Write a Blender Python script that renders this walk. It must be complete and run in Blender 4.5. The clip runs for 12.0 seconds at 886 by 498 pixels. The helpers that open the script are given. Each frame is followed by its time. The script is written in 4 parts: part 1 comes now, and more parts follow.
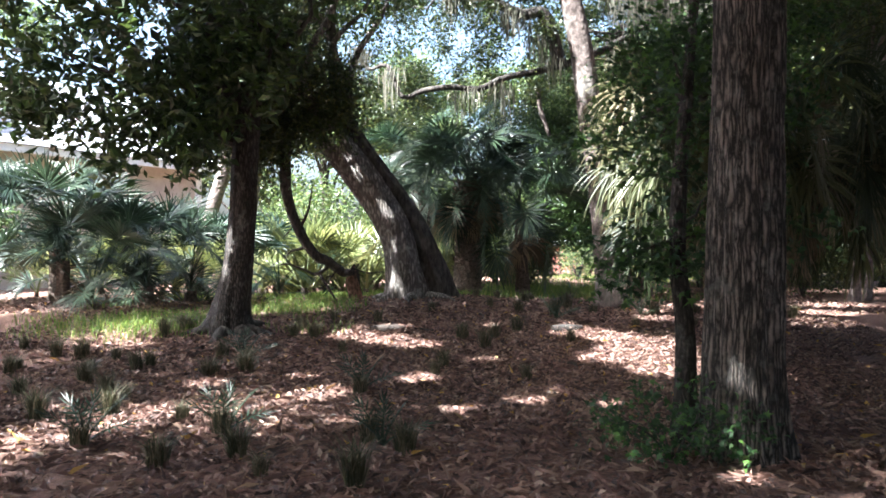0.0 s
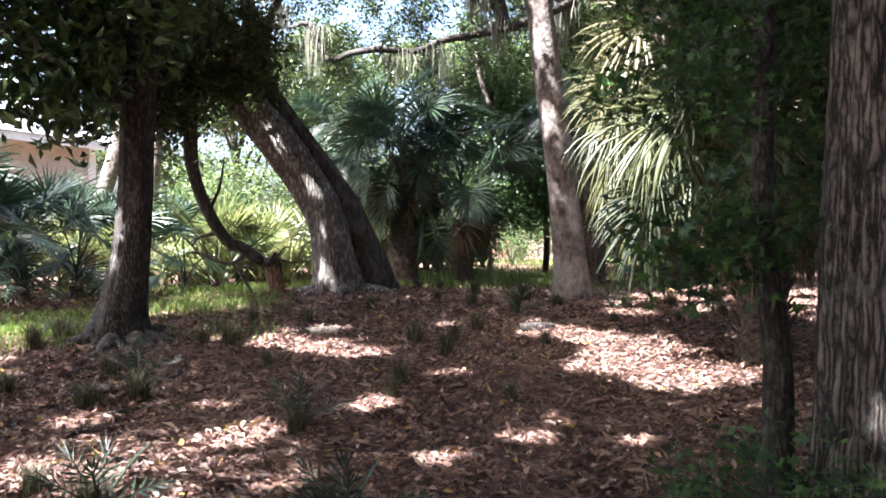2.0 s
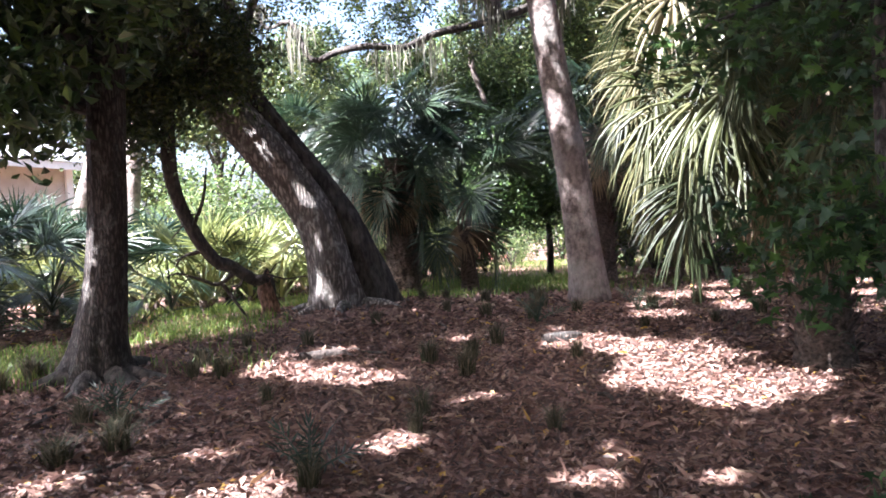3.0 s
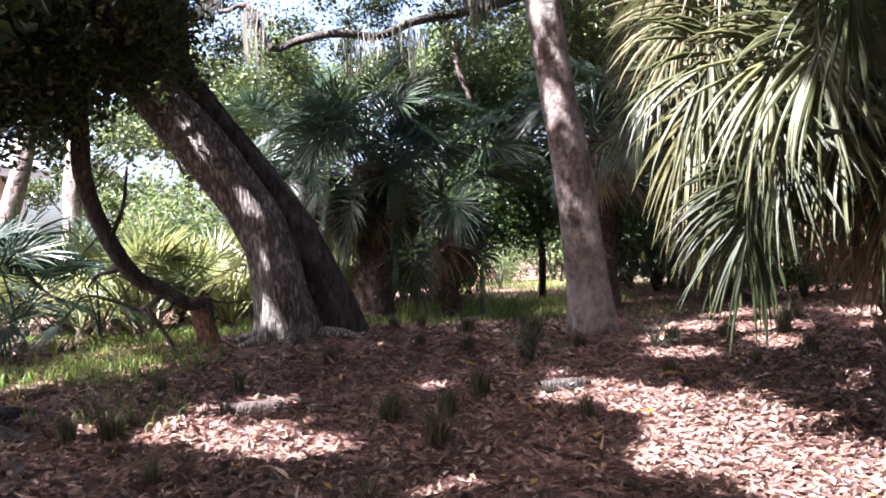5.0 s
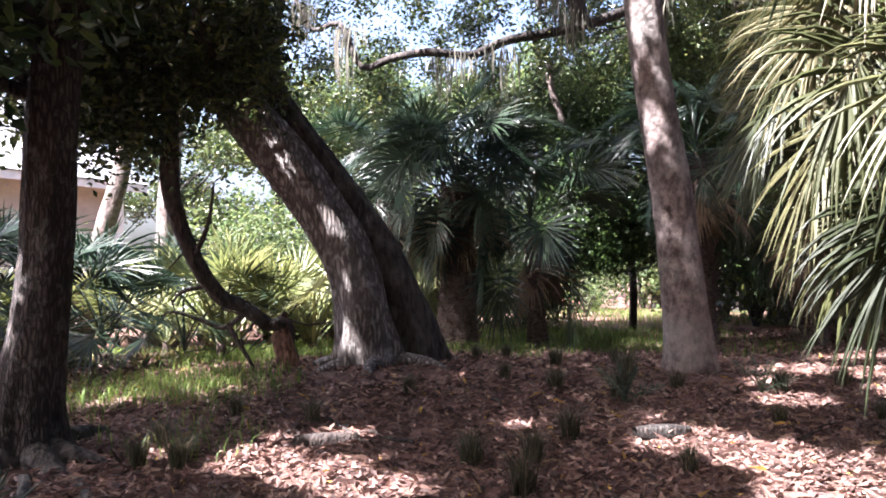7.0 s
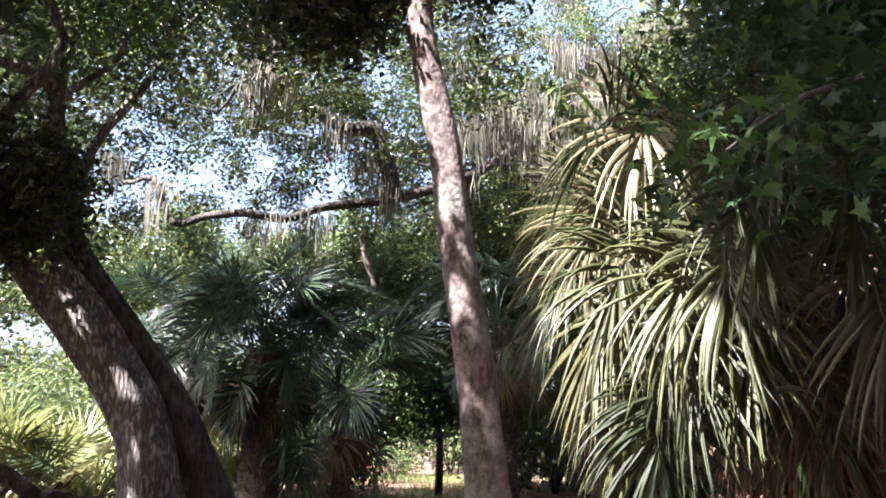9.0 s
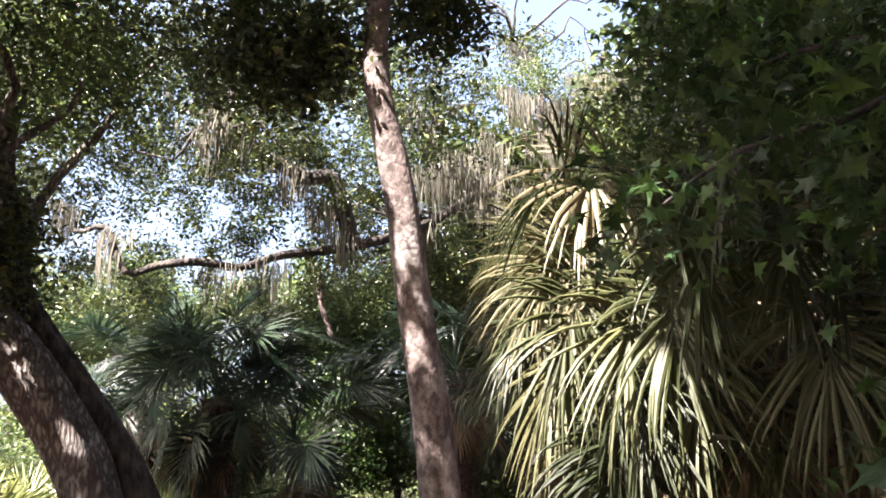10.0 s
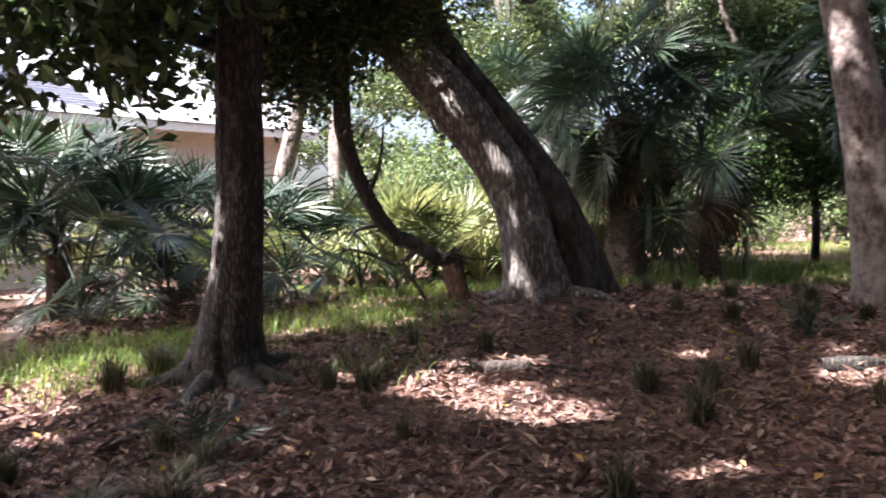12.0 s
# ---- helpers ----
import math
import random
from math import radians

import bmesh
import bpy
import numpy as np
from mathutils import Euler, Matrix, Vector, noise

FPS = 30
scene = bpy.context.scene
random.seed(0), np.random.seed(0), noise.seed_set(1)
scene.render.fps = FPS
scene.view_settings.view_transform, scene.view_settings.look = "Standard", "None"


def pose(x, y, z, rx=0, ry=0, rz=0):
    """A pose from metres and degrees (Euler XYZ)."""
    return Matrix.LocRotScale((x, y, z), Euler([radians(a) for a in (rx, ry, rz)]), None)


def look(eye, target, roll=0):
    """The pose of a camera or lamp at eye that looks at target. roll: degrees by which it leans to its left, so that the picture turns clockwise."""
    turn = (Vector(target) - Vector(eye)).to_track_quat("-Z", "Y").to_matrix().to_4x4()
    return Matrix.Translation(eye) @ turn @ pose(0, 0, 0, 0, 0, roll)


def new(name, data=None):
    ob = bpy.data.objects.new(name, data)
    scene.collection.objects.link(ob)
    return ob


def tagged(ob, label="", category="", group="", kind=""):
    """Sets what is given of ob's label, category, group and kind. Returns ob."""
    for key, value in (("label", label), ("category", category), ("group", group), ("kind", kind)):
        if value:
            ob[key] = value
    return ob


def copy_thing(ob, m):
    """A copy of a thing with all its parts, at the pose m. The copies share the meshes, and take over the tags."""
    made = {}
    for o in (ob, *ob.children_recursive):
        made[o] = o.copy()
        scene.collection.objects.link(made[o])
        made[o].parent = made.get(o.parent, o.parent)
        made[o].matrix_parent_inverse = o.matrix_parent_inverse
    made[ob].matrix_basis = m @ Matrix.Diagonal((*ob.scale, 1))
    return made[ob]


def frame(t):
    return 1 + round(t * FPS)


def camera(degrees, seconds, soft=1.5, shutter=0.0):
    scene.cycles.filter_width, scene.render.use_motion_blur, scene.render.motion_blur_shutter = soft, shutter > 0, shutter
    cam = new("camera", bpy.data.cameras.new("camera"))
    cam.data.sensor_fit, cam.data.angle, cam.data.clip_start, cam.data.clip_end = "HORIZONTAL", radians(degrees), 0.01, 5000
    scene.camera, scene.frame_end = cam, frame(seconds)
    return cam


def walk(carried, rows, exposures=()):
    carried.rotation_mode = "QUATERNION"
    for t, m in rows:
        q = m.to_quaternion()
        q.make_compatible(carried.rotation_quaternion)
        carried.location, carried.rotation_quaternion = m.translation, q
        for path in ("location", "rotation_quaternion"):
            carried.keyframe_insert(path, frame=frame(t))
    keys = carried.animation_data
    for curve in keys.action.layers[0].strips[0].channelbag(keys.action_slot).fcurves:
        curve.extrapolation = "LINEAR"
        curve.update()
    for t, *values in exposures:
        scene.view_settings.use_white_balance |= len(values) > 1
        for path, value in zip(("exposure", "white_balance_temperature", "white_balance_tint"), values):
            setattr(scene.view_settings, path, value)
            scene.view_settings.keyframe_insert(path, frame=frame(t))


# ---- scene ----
cam = camera(57.8, 12.0, soft=1.7, shutter=0.15)
METRES, EYE, TILT, LEAN, TURN = 6.8, 1.5, 0.0, 0.0, 0.0
ROWS = [
    (0.0, 0.0, 0.0, 0.0, -0.0, 0.0, -0.0),
    (0.5, -0.0121, 0.079, 0.0025, -0.27, -0.43, -0.16),
    (1.0, -0.0285, 0.1651, 0.0007, -1.68, -0.99, -0.38),
    (1.5, -0.0512, 0.2518, 0.0063, -4.75, -0.88, -0.59),
    (2.0, -0.062, 0.3338, 0.0015, -6.17, -1.17, 0.33),
    (2.5, -0.0741, 0.4154, 0.0011, -6.0, -1.52, 1.12),
    (3.0, -0.0846, 0.4962, 0.0037, -7.02, -0.84, 3.33),
    (3.5, -0.0733, 0.59, 0.0009, -8.21, 0.46, 4.32),
    (5.5, -0.0058, 0.8609, 0.0042, -6.72, 0.13, 1.41),
    (6.0, 0.0007, 0.8833, 0.0062, -1.95, -0.45, 1.2),
    (6.5, -0.0115, 0.8871, 0.0091, -0.39, 0.23, 1.57),
    (7.0, -0.017, 0.8842, 0.0129, -1.92, 2.03, 0.87),
    (7.5, -0.0151, 0.8855, 0.0159, -5.66, 4.53, 0.04),
    (9.5, -0.0064, 0.8616, 0.026, -17.06, 15.43, 0.9),
    (10.0, -0.0047, 0.8597, 0.026, -17.98, 16.51, 1.36),
    (10.5, -0.0056, 0.8604, 0.0184, -17.16, 11.75, 1.58),
    (11.0, -0.0092, 0.8649, 0.0074, -12.24, 3.35, 1.46),
    (11.5, -0.0166, 0.8688, 0.0036, -2.05, -0.82, 1.83),
    (12.0, -0.0265, 0.8706, 0.003, 9.55, -1.93, 2.25),
]
walk(cam, [(t, pose(0, 0, EYE, TILT, LEAN, TURN) @ pose(METRES * x, METRES * y, METRES * z, 90 + pitch, roll, yaw)) for t, x, y, z, yaw, pitch, roll in ROWS],
     [(0.0, 3.3, 5750, 7), (2.0, 3.4, 5800, 11), (3.5, 3.5, 5700, 19), (5.5, 3.15, 5900, 22), (7.5, 3.15, 5900, 22), (9.5, 3.15, 6250, 18), (10.5, 3.15, 6700, 21), (12.0, 2.98, 6050, 17)])

# ---- light ----
SUN = Vector((-0.6, -0.4, 0.92)).normalized()
world = bpy.data.worlds.new("sky")
scene.world = world
world.use_nodes = True
wn = world.node_tree.nodes
sky = wn.new("ShaderNodeTexSky")
sky.sky_type, sky.sun_disc = "NISHITA", False
sky.sun_elevation, sky.sun_rotation = math.asin(SUN.z), math.atan2(SUN.x, SUN.y)
wn["Background"].inputs["Strength"].default_value = 0.085
world.node_tree.links.new(sky.outputs[0], wn["Background"].inputs["Color"])
sun = new("sun", bpy.data.lights.new("sun", "SUN"))
sun.data.energy, sun.data.angle, sun.data.color = 5.0, radians(0.55), (1.0, 0.945, 0.87)
sun.matrix_world = look(SUN * 60, (0, 0, 0))
sky.dust_density = 7.0

rng = np.random.default_rng(7)


# ---- materials ----
def material(name):
    m = bpy.data.materials.new(name)
    m.use_nodes = True
    nt = m.node_tree
    return m, nt.nodes, nt.links, nt.nodes["Principled BSDF"]


def ramp(nodes, stops):
    r = nodes.new("ShaderNodeValToRGB")
    el = r.color_ramp.elements
    while len(el) < len(stops):
        el.new(0.5)
    for e, (p, c) in zip(el, stops):
        e.position, e.color = p, (*c, 1)
    return r


def noise_tex(nodes, links, scale, detail=6, stretch=None, rough=0.6):
    tc = nodes.new("ShaderNodeTexCoord")
    n = nodes.new("ShaderNodeTexNoise")
    n.inputs["Scale"].default_value, n.inputs["Detail"].default_value, n.inputs["Roughness"].default_value = scale, detail, rough
    src = tc.outputs["Object"]
    if stretch:
        mp = nodes.new("ShaderNodeMapping")
        mp.inputs["Scale"].default_value = stretch
        links.new(src, mp.inputs[0])
        src = mp.outputs[0]
    links.new(src, n.inputs["Vector"])
    return n


def leaf_material(name, stops, rough=0.45, through_light=0.35, per_object=False):
    """Thin leaf: each leaf its own shade, gloss above, light let through."""
    m, nodes, links, bsdf = material(name)
    if per_object:
        rnd = nodes.new("ShaderNodeObjectInfo").outputs["Random"]
    else:
        rnd = nodes.new("ShaderNodeNewGeometry").outputs["Random Per Island"]
    r = ramp(nodes, stops)
    links.new(rnd, r.inputs[0])
    col = r.outputs[0]
    n = noise_tex(nodes, links, 9.0, 4)
    mx = nodes.new("ShaderNodeMix")
    mx.data_type, mx.blend_type = "RGBA", "MULTIPLY"
    mx.inputs[0].default_value = 0.55
    r2 = ramp(nodes, [(0.3, (0.5, 0.5, 0.5)), (0.7, (1.25, 1.2, 1.1))])
    links.new(n.outputs[0], r2.inputs[0])
    links.new(col, mx.inputs[6])
    links.new(r2.outputs[0], mx.inputs[7])
    links.new(mx.outputs[2], bsdf.inputs["Base Color"])
    bsdf.inputs["Roughness"].default_value = rough
    tr = nodes.new("ShaderNodeBsdfTranslucent")
    hs = nodes.new("ShaderNodeHueSaturation")
    hs.inputs["Value"].default_value, hs.inputs["Hue"].default_value = 1.5, 0.485
    links.new(mx.outputs[2], hs.inputs["Color"])
    links.new(hs.outputs[0], tr.inputs[0])
    ms = nodes.new("ShaderNodeMixShader")
    ms.inputs[0].default_value = through_light
    links.new(bsdf.outputs[0], ms.inputs[1])
    links.new(tr.outputs[0], ms.inputs[2])
    links.new(ms.outputs[0], nodes["Material Output"].inputs[0])
    return m


def bark_material(name, dark, light, scale=5.0, stretch=(1, 1, 0.25), bump=0.5, lichen=0.25):
    m, nodes, links, bsdf = material(name)
    n = noise_tex(nodes, links, scale * 3, 9, stretch, 0.68)
    r = ramp(nodes, [(0.4, dark), (0.62, light)])
    links.new(n.outputs[0], r.inputs[0])
    big = noise_tex(nodes, links, scale * 0.55, 5)
    rb = ramp(nodes, [(0.5, (0, 0, 0)), (0.68, (1, 1, 1))])
    links.new(big.outputs[0], rb.inputs[0])
    sc = nodes.new("ShaderNodeMath")
    sc.operation = "MULTIPLY"
    sc.inputs[1].default_value = lichen
    links.new(rb.outputs[0], sc.inputs[0])
    mx = nodes.new("ShaderNodeMix")
    mx.data_type = "RGBA"
    links.new(sc.outputs[0], mx.inputs[0])
    links.new(r.outputs[0], mx.inputs[6])
    mx.inputs[7].default_value = (0.42, 0.42, 0.38, 1)
    links.new(mx.outputs[2], bsdf.inputs["Base Color"])
    bsdf.inputs["Roughness"].default_value = 0.9
    v = nodes.new("ShaderNodeTexVoronoi")
    v.feature = "DISTANCE_TO_EDGE"
    v.inputs["Scale"].default_value = scale * 3.5
    tc = nodes.new("ShaderNodeTexCoord")
    mp = nodes.new("ShaderNodeMapping")
    mp.inputs["Scale"].default_value = stretch
    links.new(tc.outputs["Object"], mp.inputs[0])
    links.new(mp.outputs[0], v.inputs["Vector"])
    add = nodes.new("ShaderNodeMath")
    add.operation = "ADD"
    links.new(n.outputs[0], add.inputs[0])
    links.new(v.outputs["Distance"], add.inputs[1])
    b = nodes.new("ShaderNodeBump")
    b.inputs["Strength"].default_value, b.inputs["Distance"].default_value = bump, 0.05
    links.new(add.outputs[0], b.inputs["Height"])
    links.new(b.outputs[0], bsdf.inputs["Normal"])
    return m


def plain_material(name, a, b, scale=6.0, rough=0.7, bump=0.15):
    m, nodes, links, bsdf = material(name)
    n = noise_tex(nodes, links, scale, 7)
    r = ramp(nodes, [(0.35, a), (0.68, b)])
    links.new(n.outputs[0], r.inputs[0])
    links.new(r.outputs[0], bsdf.inputs["Base Color"])
    bsdf.inputs["Roughness"].default_value = rough
    bp = nodes.new("ShaderNodeBump")
    bp.inputs["Strength"].default_value, bp.inputs["Distance"].default_value = bump, 0.02
    links.new(n.outputs[0], bp.inputs["Height"])
    links.new(bp.outputs[0], bsdf.inputs["Normal"])
    return m


def ground_material():
    m, nodes, links, bsdf = material("forest_soil")
    fine = noise_tex(nodes, links, 22.0, 10, None, 0.75)
    r = ramp(nodes, [(0.3, (0.05, 0.031, 0.025)), (0.5, (0.18, 0.105, 0.083)), (0.72, (0.41, 0.27, 0.22))])
    links.new(fine.outputs[0], r.inputs[0])
    big = noise_tex(nodes, links, 0.5, 5)
    rb = ramp(nodes, [(0.35, (0.7, 0.66, 0.6)), (0.65, (1.1, 1.0, 0.95))])
    links.new(big.outputs[0], rb.inputs[0])
    mx = nodes.new("ShaderNodeMix")
    mx.data_type, mx.blend_type = "RGBA", "MULTIPLY"
    mx.inputs[0].default_value = 1.0
    links.new(r.outputs[0], mx.inputs[6])
    links.new(rb.outputs[0], mx.inputs[7])
    links.new(mx.outputs[2], bsdf.inputs["Base Color"])
    bsdf.inputs["Roughness"].default_value = 0.95
    bp = nodes.new("ShaderNodeBump")
    bp.inputs["Strength"].default_value, bp.inputs["Distance"].default_value = 0.9, 0.04
    links.new(fine.outputs[0], bp.inputs["Height"])
    links.new(bp.outputs[0], bsdf.inputs["Normal"])
    return m


OAK_LEAF = leaf_material("oak_leaf", [(0.0, (0.018, 0.034, 0.011)), (0.5, (0.04, 0.066, 0.02)), (0.85, (0.085, 0.115, 0.03)), (1.0, (0.17, 0.18, 0.05))], 0.35, 0.22)
BROAD_LEAF = leaf_material("broad_leaf", [(0.0, (0.02, 0.045, 0.015)), (0.6, (0.045, 0.085, 0.025)), (1.0, (0.10, 0.16, 0.04))], 0.35, 0.2)
STAR_LEAF = leaf_material("star_leaf", [(0.0, (0.016, 0.045, 0.014)), (0.6, (0.03, 0.075, 0.02)), (1.0, (0.085, 0.17, 0.035))], 0.5, 0.3)
# also hung on the oaks, where its paler tone stands in for sun
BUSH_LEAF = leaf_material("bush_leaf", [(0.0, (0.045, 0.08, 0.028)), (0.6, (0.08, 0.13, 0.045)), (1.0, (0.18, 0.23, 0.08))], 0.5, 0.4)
PALM_DARK = leaf_material("palm_frond_green", [(0.0, (0.014, 0.031, 0.02)), (0.6, (0.026, 0.05, 0.028)), (1.0, (0.052, 0.08, 0.042))], 0.4, 0.2, True)
PALM_YELLOW = leaf_material("palm_frond_olive", [(0.0, (0.022, 0.034, 0.012)), (0.45, (0.048, 0.06, 0.021)), (0.78, (0.105, 0.115, 0.045)), (1.0, (0.26, 0.21, 0.14))], 0.52, 0.28, True)
PALM_DEAD = leaf_material("palm_frond_dry", [(0.0, (0.12, 0.085, 0.055)), (0.6, (0.24, 0.18, 0.12)), (1.0, (0.38, 0.29, 0.19))], 0.7, 0.25, True)
PALMETTO = leaf_material("palmetto_frond", [(0.0, (0.10, 0.13, 0.045)), (0.6, (0.17, 0.20, 0.07)), (1.0, (0.28, 0.29, 0.13))], 0.4, 0.35, True)
GRASS = leaf_material("grass_blade", [(0.0, (0.05, 0.10, 0.02)), (0.6, (0.11, 0.19, 0.03)), (1.0, (0.24, 0.27, 0.08))], 0.55, 0.4)
TUFT = leaf_material("wiregrass_blade", [(0.0, (0.035, 0.042, 0.02)), (0.5, (0.065, 0.068, 0.035)), (0.85, (0.13, 0.115, 0.07)), (1.0, (0.26, 0.21, 0.15))], 0.6, 0.3)
LITTER = leaf_material("dead_leaf", [(0.0, (0.045, 0.027, 0.023)), (0.4, (0.13, 0.074, 0.062)), (0.72, (0.25, 0.155, 0.125)), (0.92, (0.34, 0.225, 0.175)), (0.985, (0.42, 0.31, 0.24)), (0.993, (0.48, 0.3, 0.07)), (1.0, (0.48, 0.3, 0.07))], 0.6, 0.12)
MOSS = leaf_material("spanish_moss", [(0.0, (0.08, 0.085, 0.065)), (1.0, (0.22, 0.21, 0.17))], 0.9, 0.35)
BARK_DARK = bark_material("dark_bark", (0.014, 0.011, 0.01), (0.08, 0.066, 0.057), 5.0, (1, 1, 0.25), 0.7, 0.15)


def plated_bark(name, dark, light, fine_scale=21.0, long=0.17, lichen=0.15):
    """Long pale bark plates, broken across, with dark fissures between them."""
    m, nodes, links, bsdf = material(name)
    tc = nodes.new("ShaderNodeTexCoord")
    warp = noise_tex(nodes, links, 7.0, 4)
    off = nodes.new("ShaderNodeVectorMath")
    off.operation = "MULTIPLY_ADD"
    off.inputs[1].default_value = (0.05, 0.05, 0.2)
    links.new(warp.outputs["Color"], off.inputs[0])
    links.new(tc.outputs["Object"], off.inputs[2])
    mp = nodes.new("ShaderNodeMapping")
    mp.inputs["Scale"].default_value = (1, 1, long)
    links.new(off.outputs[0], mp.inputs[0])
    v = nodes.new("ShaderNodeTexVoronoi")
    v.feature = "DISTANCE_TO_EDGE"
    v.inputs["Scale"].default_value = fine_scale
    links.new(mp.outputs[0], v.inputs["Vector"])
    fine = noise_tex(nodes, links, 45.0, 8, (1, 1, 0.3), 0.7)
    add = nodes.new("ShaderNodeMath")
    add.operation = "MULTIPLY_ADD"
    add.inputs[1].default_value = 0.3
    links.new(fine.outputs[0], add.inputs[0])
    links.new(v.outputs["Distance"], add.inputs[2])
    r = ramp(nodes, [(0.19, dark), (0.33, tuple(0.45 * c for c in light)), (0.5, light)])
    links.new(add.outputs[0], r.inputs[0])
    big = noise_tex(nodes, links, 2.4, 4)
    rb = ramp(nodes, [(0.35, (0.55, 0.5, 0.45)), (0.65, (1.15, 1.12, 1.1))])
    links.new(big.outputs[0], rb.inputs[0])
    mx = nodes.new("ShaderNodeMix")
    mx.data_type, mx.blend_type = "RGBA", "MULTIPLY"
    mx.inputs[0].default_value = 1.0
    links.new(r.outputs[0], mx.inputs[6])
    links.new(rb.outputs[0], mx.inputs[7])
    blot = noise_tex(nodes, links, 5.5, 6, None, 0.7)
    rl = ramp(nodes, [(0.54, (0, 0, 0)), (0.66, (lichen, lichen, lichen))])
    links.new(blot.outputs[0], rl.inputs[0])
    ml = nodes.new("ShaderNodeMix")
    ml.data_type = "RGBA"
    links.new(rl.outputs[0], ml.inputs[0])
    links.new(mx.outputs[2], ml.inputs[6])
    ml.inputs[7].default_value = (0.45, 0.45, 0.41, 1)
    links.new(ml.outputs[2], bsdf.inputs["Base Color"])
    bsdf.inputs["Roughness"].default_value = 0.9
    b = nodes.new("ShaderNodeBump")
    b.inputs["Strength"].default_value, b.inputs["Distance"].default_value = 1.0, 0.03
    links.new(add.outputs[0], b.inputs["Height"])
    links.new(b.outputs[0], bsdf.inputs["Normal"])
    return m


BARK_PLATED = plated_bark("plated_bark", (0.012, 0.01, 0.008), (0.2, 0.172, 0.152), 30.0, 0.1)
# strong pale blotches: lichen, and also a stand-in for patches of sun
BARK_OAK = plated_bark("oak_bark", (0.09, 0.08, 0.075), (0.36, 0.33, 0.31), 17.0, 0.2, 0.5)
BARK_BROKEN = plated_bark("broken_dark_bark", (0.016, 0.013, 0.011), (0.085, 0.069, 0.06), 26.0, 0.25)
BARK_SMOOTH = bark_material("smooth_bark", (0.07, 0.053, 0.046), (0.225, 0.18, 0.163), 3.0, (1, 1, 0.7), 0.45, 0.3)
PALM_TRUNK = bark_material("palm_trunk", (0.035, 0.025, 0.02), (0.16, 0.12, 0.095), 5.0, (1, 1, 1.5), 0.8, 0.05)
WOOD_DEAD = bark_material("dead_wood", (0.02, 0.015, 0.013), (0.085, 0.064, 0.053), 6.0, (1, 1, 0.5), 0.6, 0.1)
WOOD_RED = bark_material("rotten_wood", (0.06, 0.03, 0.02), (0.3, 0.17, 0.12), 7.0, (1, 1, 0.3), 0.8, 0.05)
SOIL = ground_material()
STUCCO = plain_material("beige_stucco", (0.36, 0.31, 0.27), (0.46, 0.40, 0.35), 3.0, 0.85)
TRIM = plain_material("white_trim_paint", (0.68, 0.67, 0.66), (0.8, 0.79, 0.78), 4.0, 0.5)
SHINGLE = plain_material("grey_shingle", (0.26, 0.26, 0.28), (0.42, 0.42, 0.44), 14.0, 0.9)
RED_PAINT = plain_material("faded_red_paint", (0.30, 0.11, 0.09), (0.42, 0.17, 0.14), 6.0, 0.7)
FENCE_WOOD = plain_material("weathered_wood", (0.16, 0.12, 0.10), (0.30, 0.24, 0.2), 9.0, 0.85)
GLASS, _gn, _gl, _gb = material("window_glass")
_gb.inputs["Base Color"].default_value, _gb.inputs["Roughness"].default_value = (0.03, 0.035, 0.04, 1), 0.06


# ---- geometry helpers ----
def height(x, y):
    """Height of the ground: a low rise with a mound round the leaning oak."""
    def s(v):
        v = min(1.0, max(0.0, v))
        return v * v * (3 - 2 * v)
    h = -0.1 + 0.4 * s((y - 8) / 8) + 0.2 * math.exp(-((x + 0.3) ** 2 + (y - 16.6) ** 2) / 5.1)
    h -= 0.2 * s((y - 18) / 6) * s(-x / 4)
    return h + 0.035 * noise.noise((x * 0.7, y * 0.7, 0.3)) + 0.02 * noise.noise((x * 2.3, y * 2.3, 4.1))


def mesh_arrays(name, verts, faces, mats, smooth=False):
    """A mesh from a vertex array and one or more arrays of equal-sided faces."""
    me = bpy.data.meshes.new(name)
    if isinstance(faces, np.ndarray):
        faces = [faces]
    verts = np.asarray(verts, dtype=np.float32)
    idx = np.concatenate([f.ravel() for f in faces]).astype(np.int32)
    size = np.concatenate([np.full(len(f), f.shape[1]) for f in faces]).astype(np.int32)
    start = np.concatenate([[0], np.cumsum(size)[:-1]]).astype(np.int32)
    me.vertices.add(len(verts))
    me.vertices.foreach_set("co", verts.ravel())
    me.loops.add(len(idx))
    me.loops.foreach_set("vertex_index", idx)
    me.polygons.add(len(size))
    me.polygons.foreach_set("loop_start", start)
    me.polygons.foreach_set("use_smooth", np.full(len(size), smooth))
    me.update(calc_edges=True)
    me.validate()
    me.materials.append(mats)
    return me


def part(name, me, parent, label="", m=None):
    ob = new(name, me)
    ob.parent = parent
    if m is not None:
        ob.matrix_basis = m
    return tagged(ob, label)


def thing(name, label, category, group="", at=None, kind=""):
    e = new(name)
    e.empty_display_size = 0.2
    if at is not None:
        e.matrix_basis = at
    return tagged(e, label, category, group, kind)


def bm_mesh(name, bm, mat):
    me = bpy.data.meshes.new(name)
    bm.to_mesh(me)
    bm.free()
    me.materials.append(mat)
    return me


def box_mesh(name, sx, sy, sz, mat, bevel=0.01):
    bm = bmesh.new()
    bmesh.ops.create_cube(bm, size=1.0, matrix=Matrix.Diagonal((sx, sy, sz, 1)))
    if bevel:
        bmesh.ops.bevel(bm, geom=bm.edges[:], offset=bevel, segments=1, affect="EDGES")
    return bm_mesh(name, bm, mat)


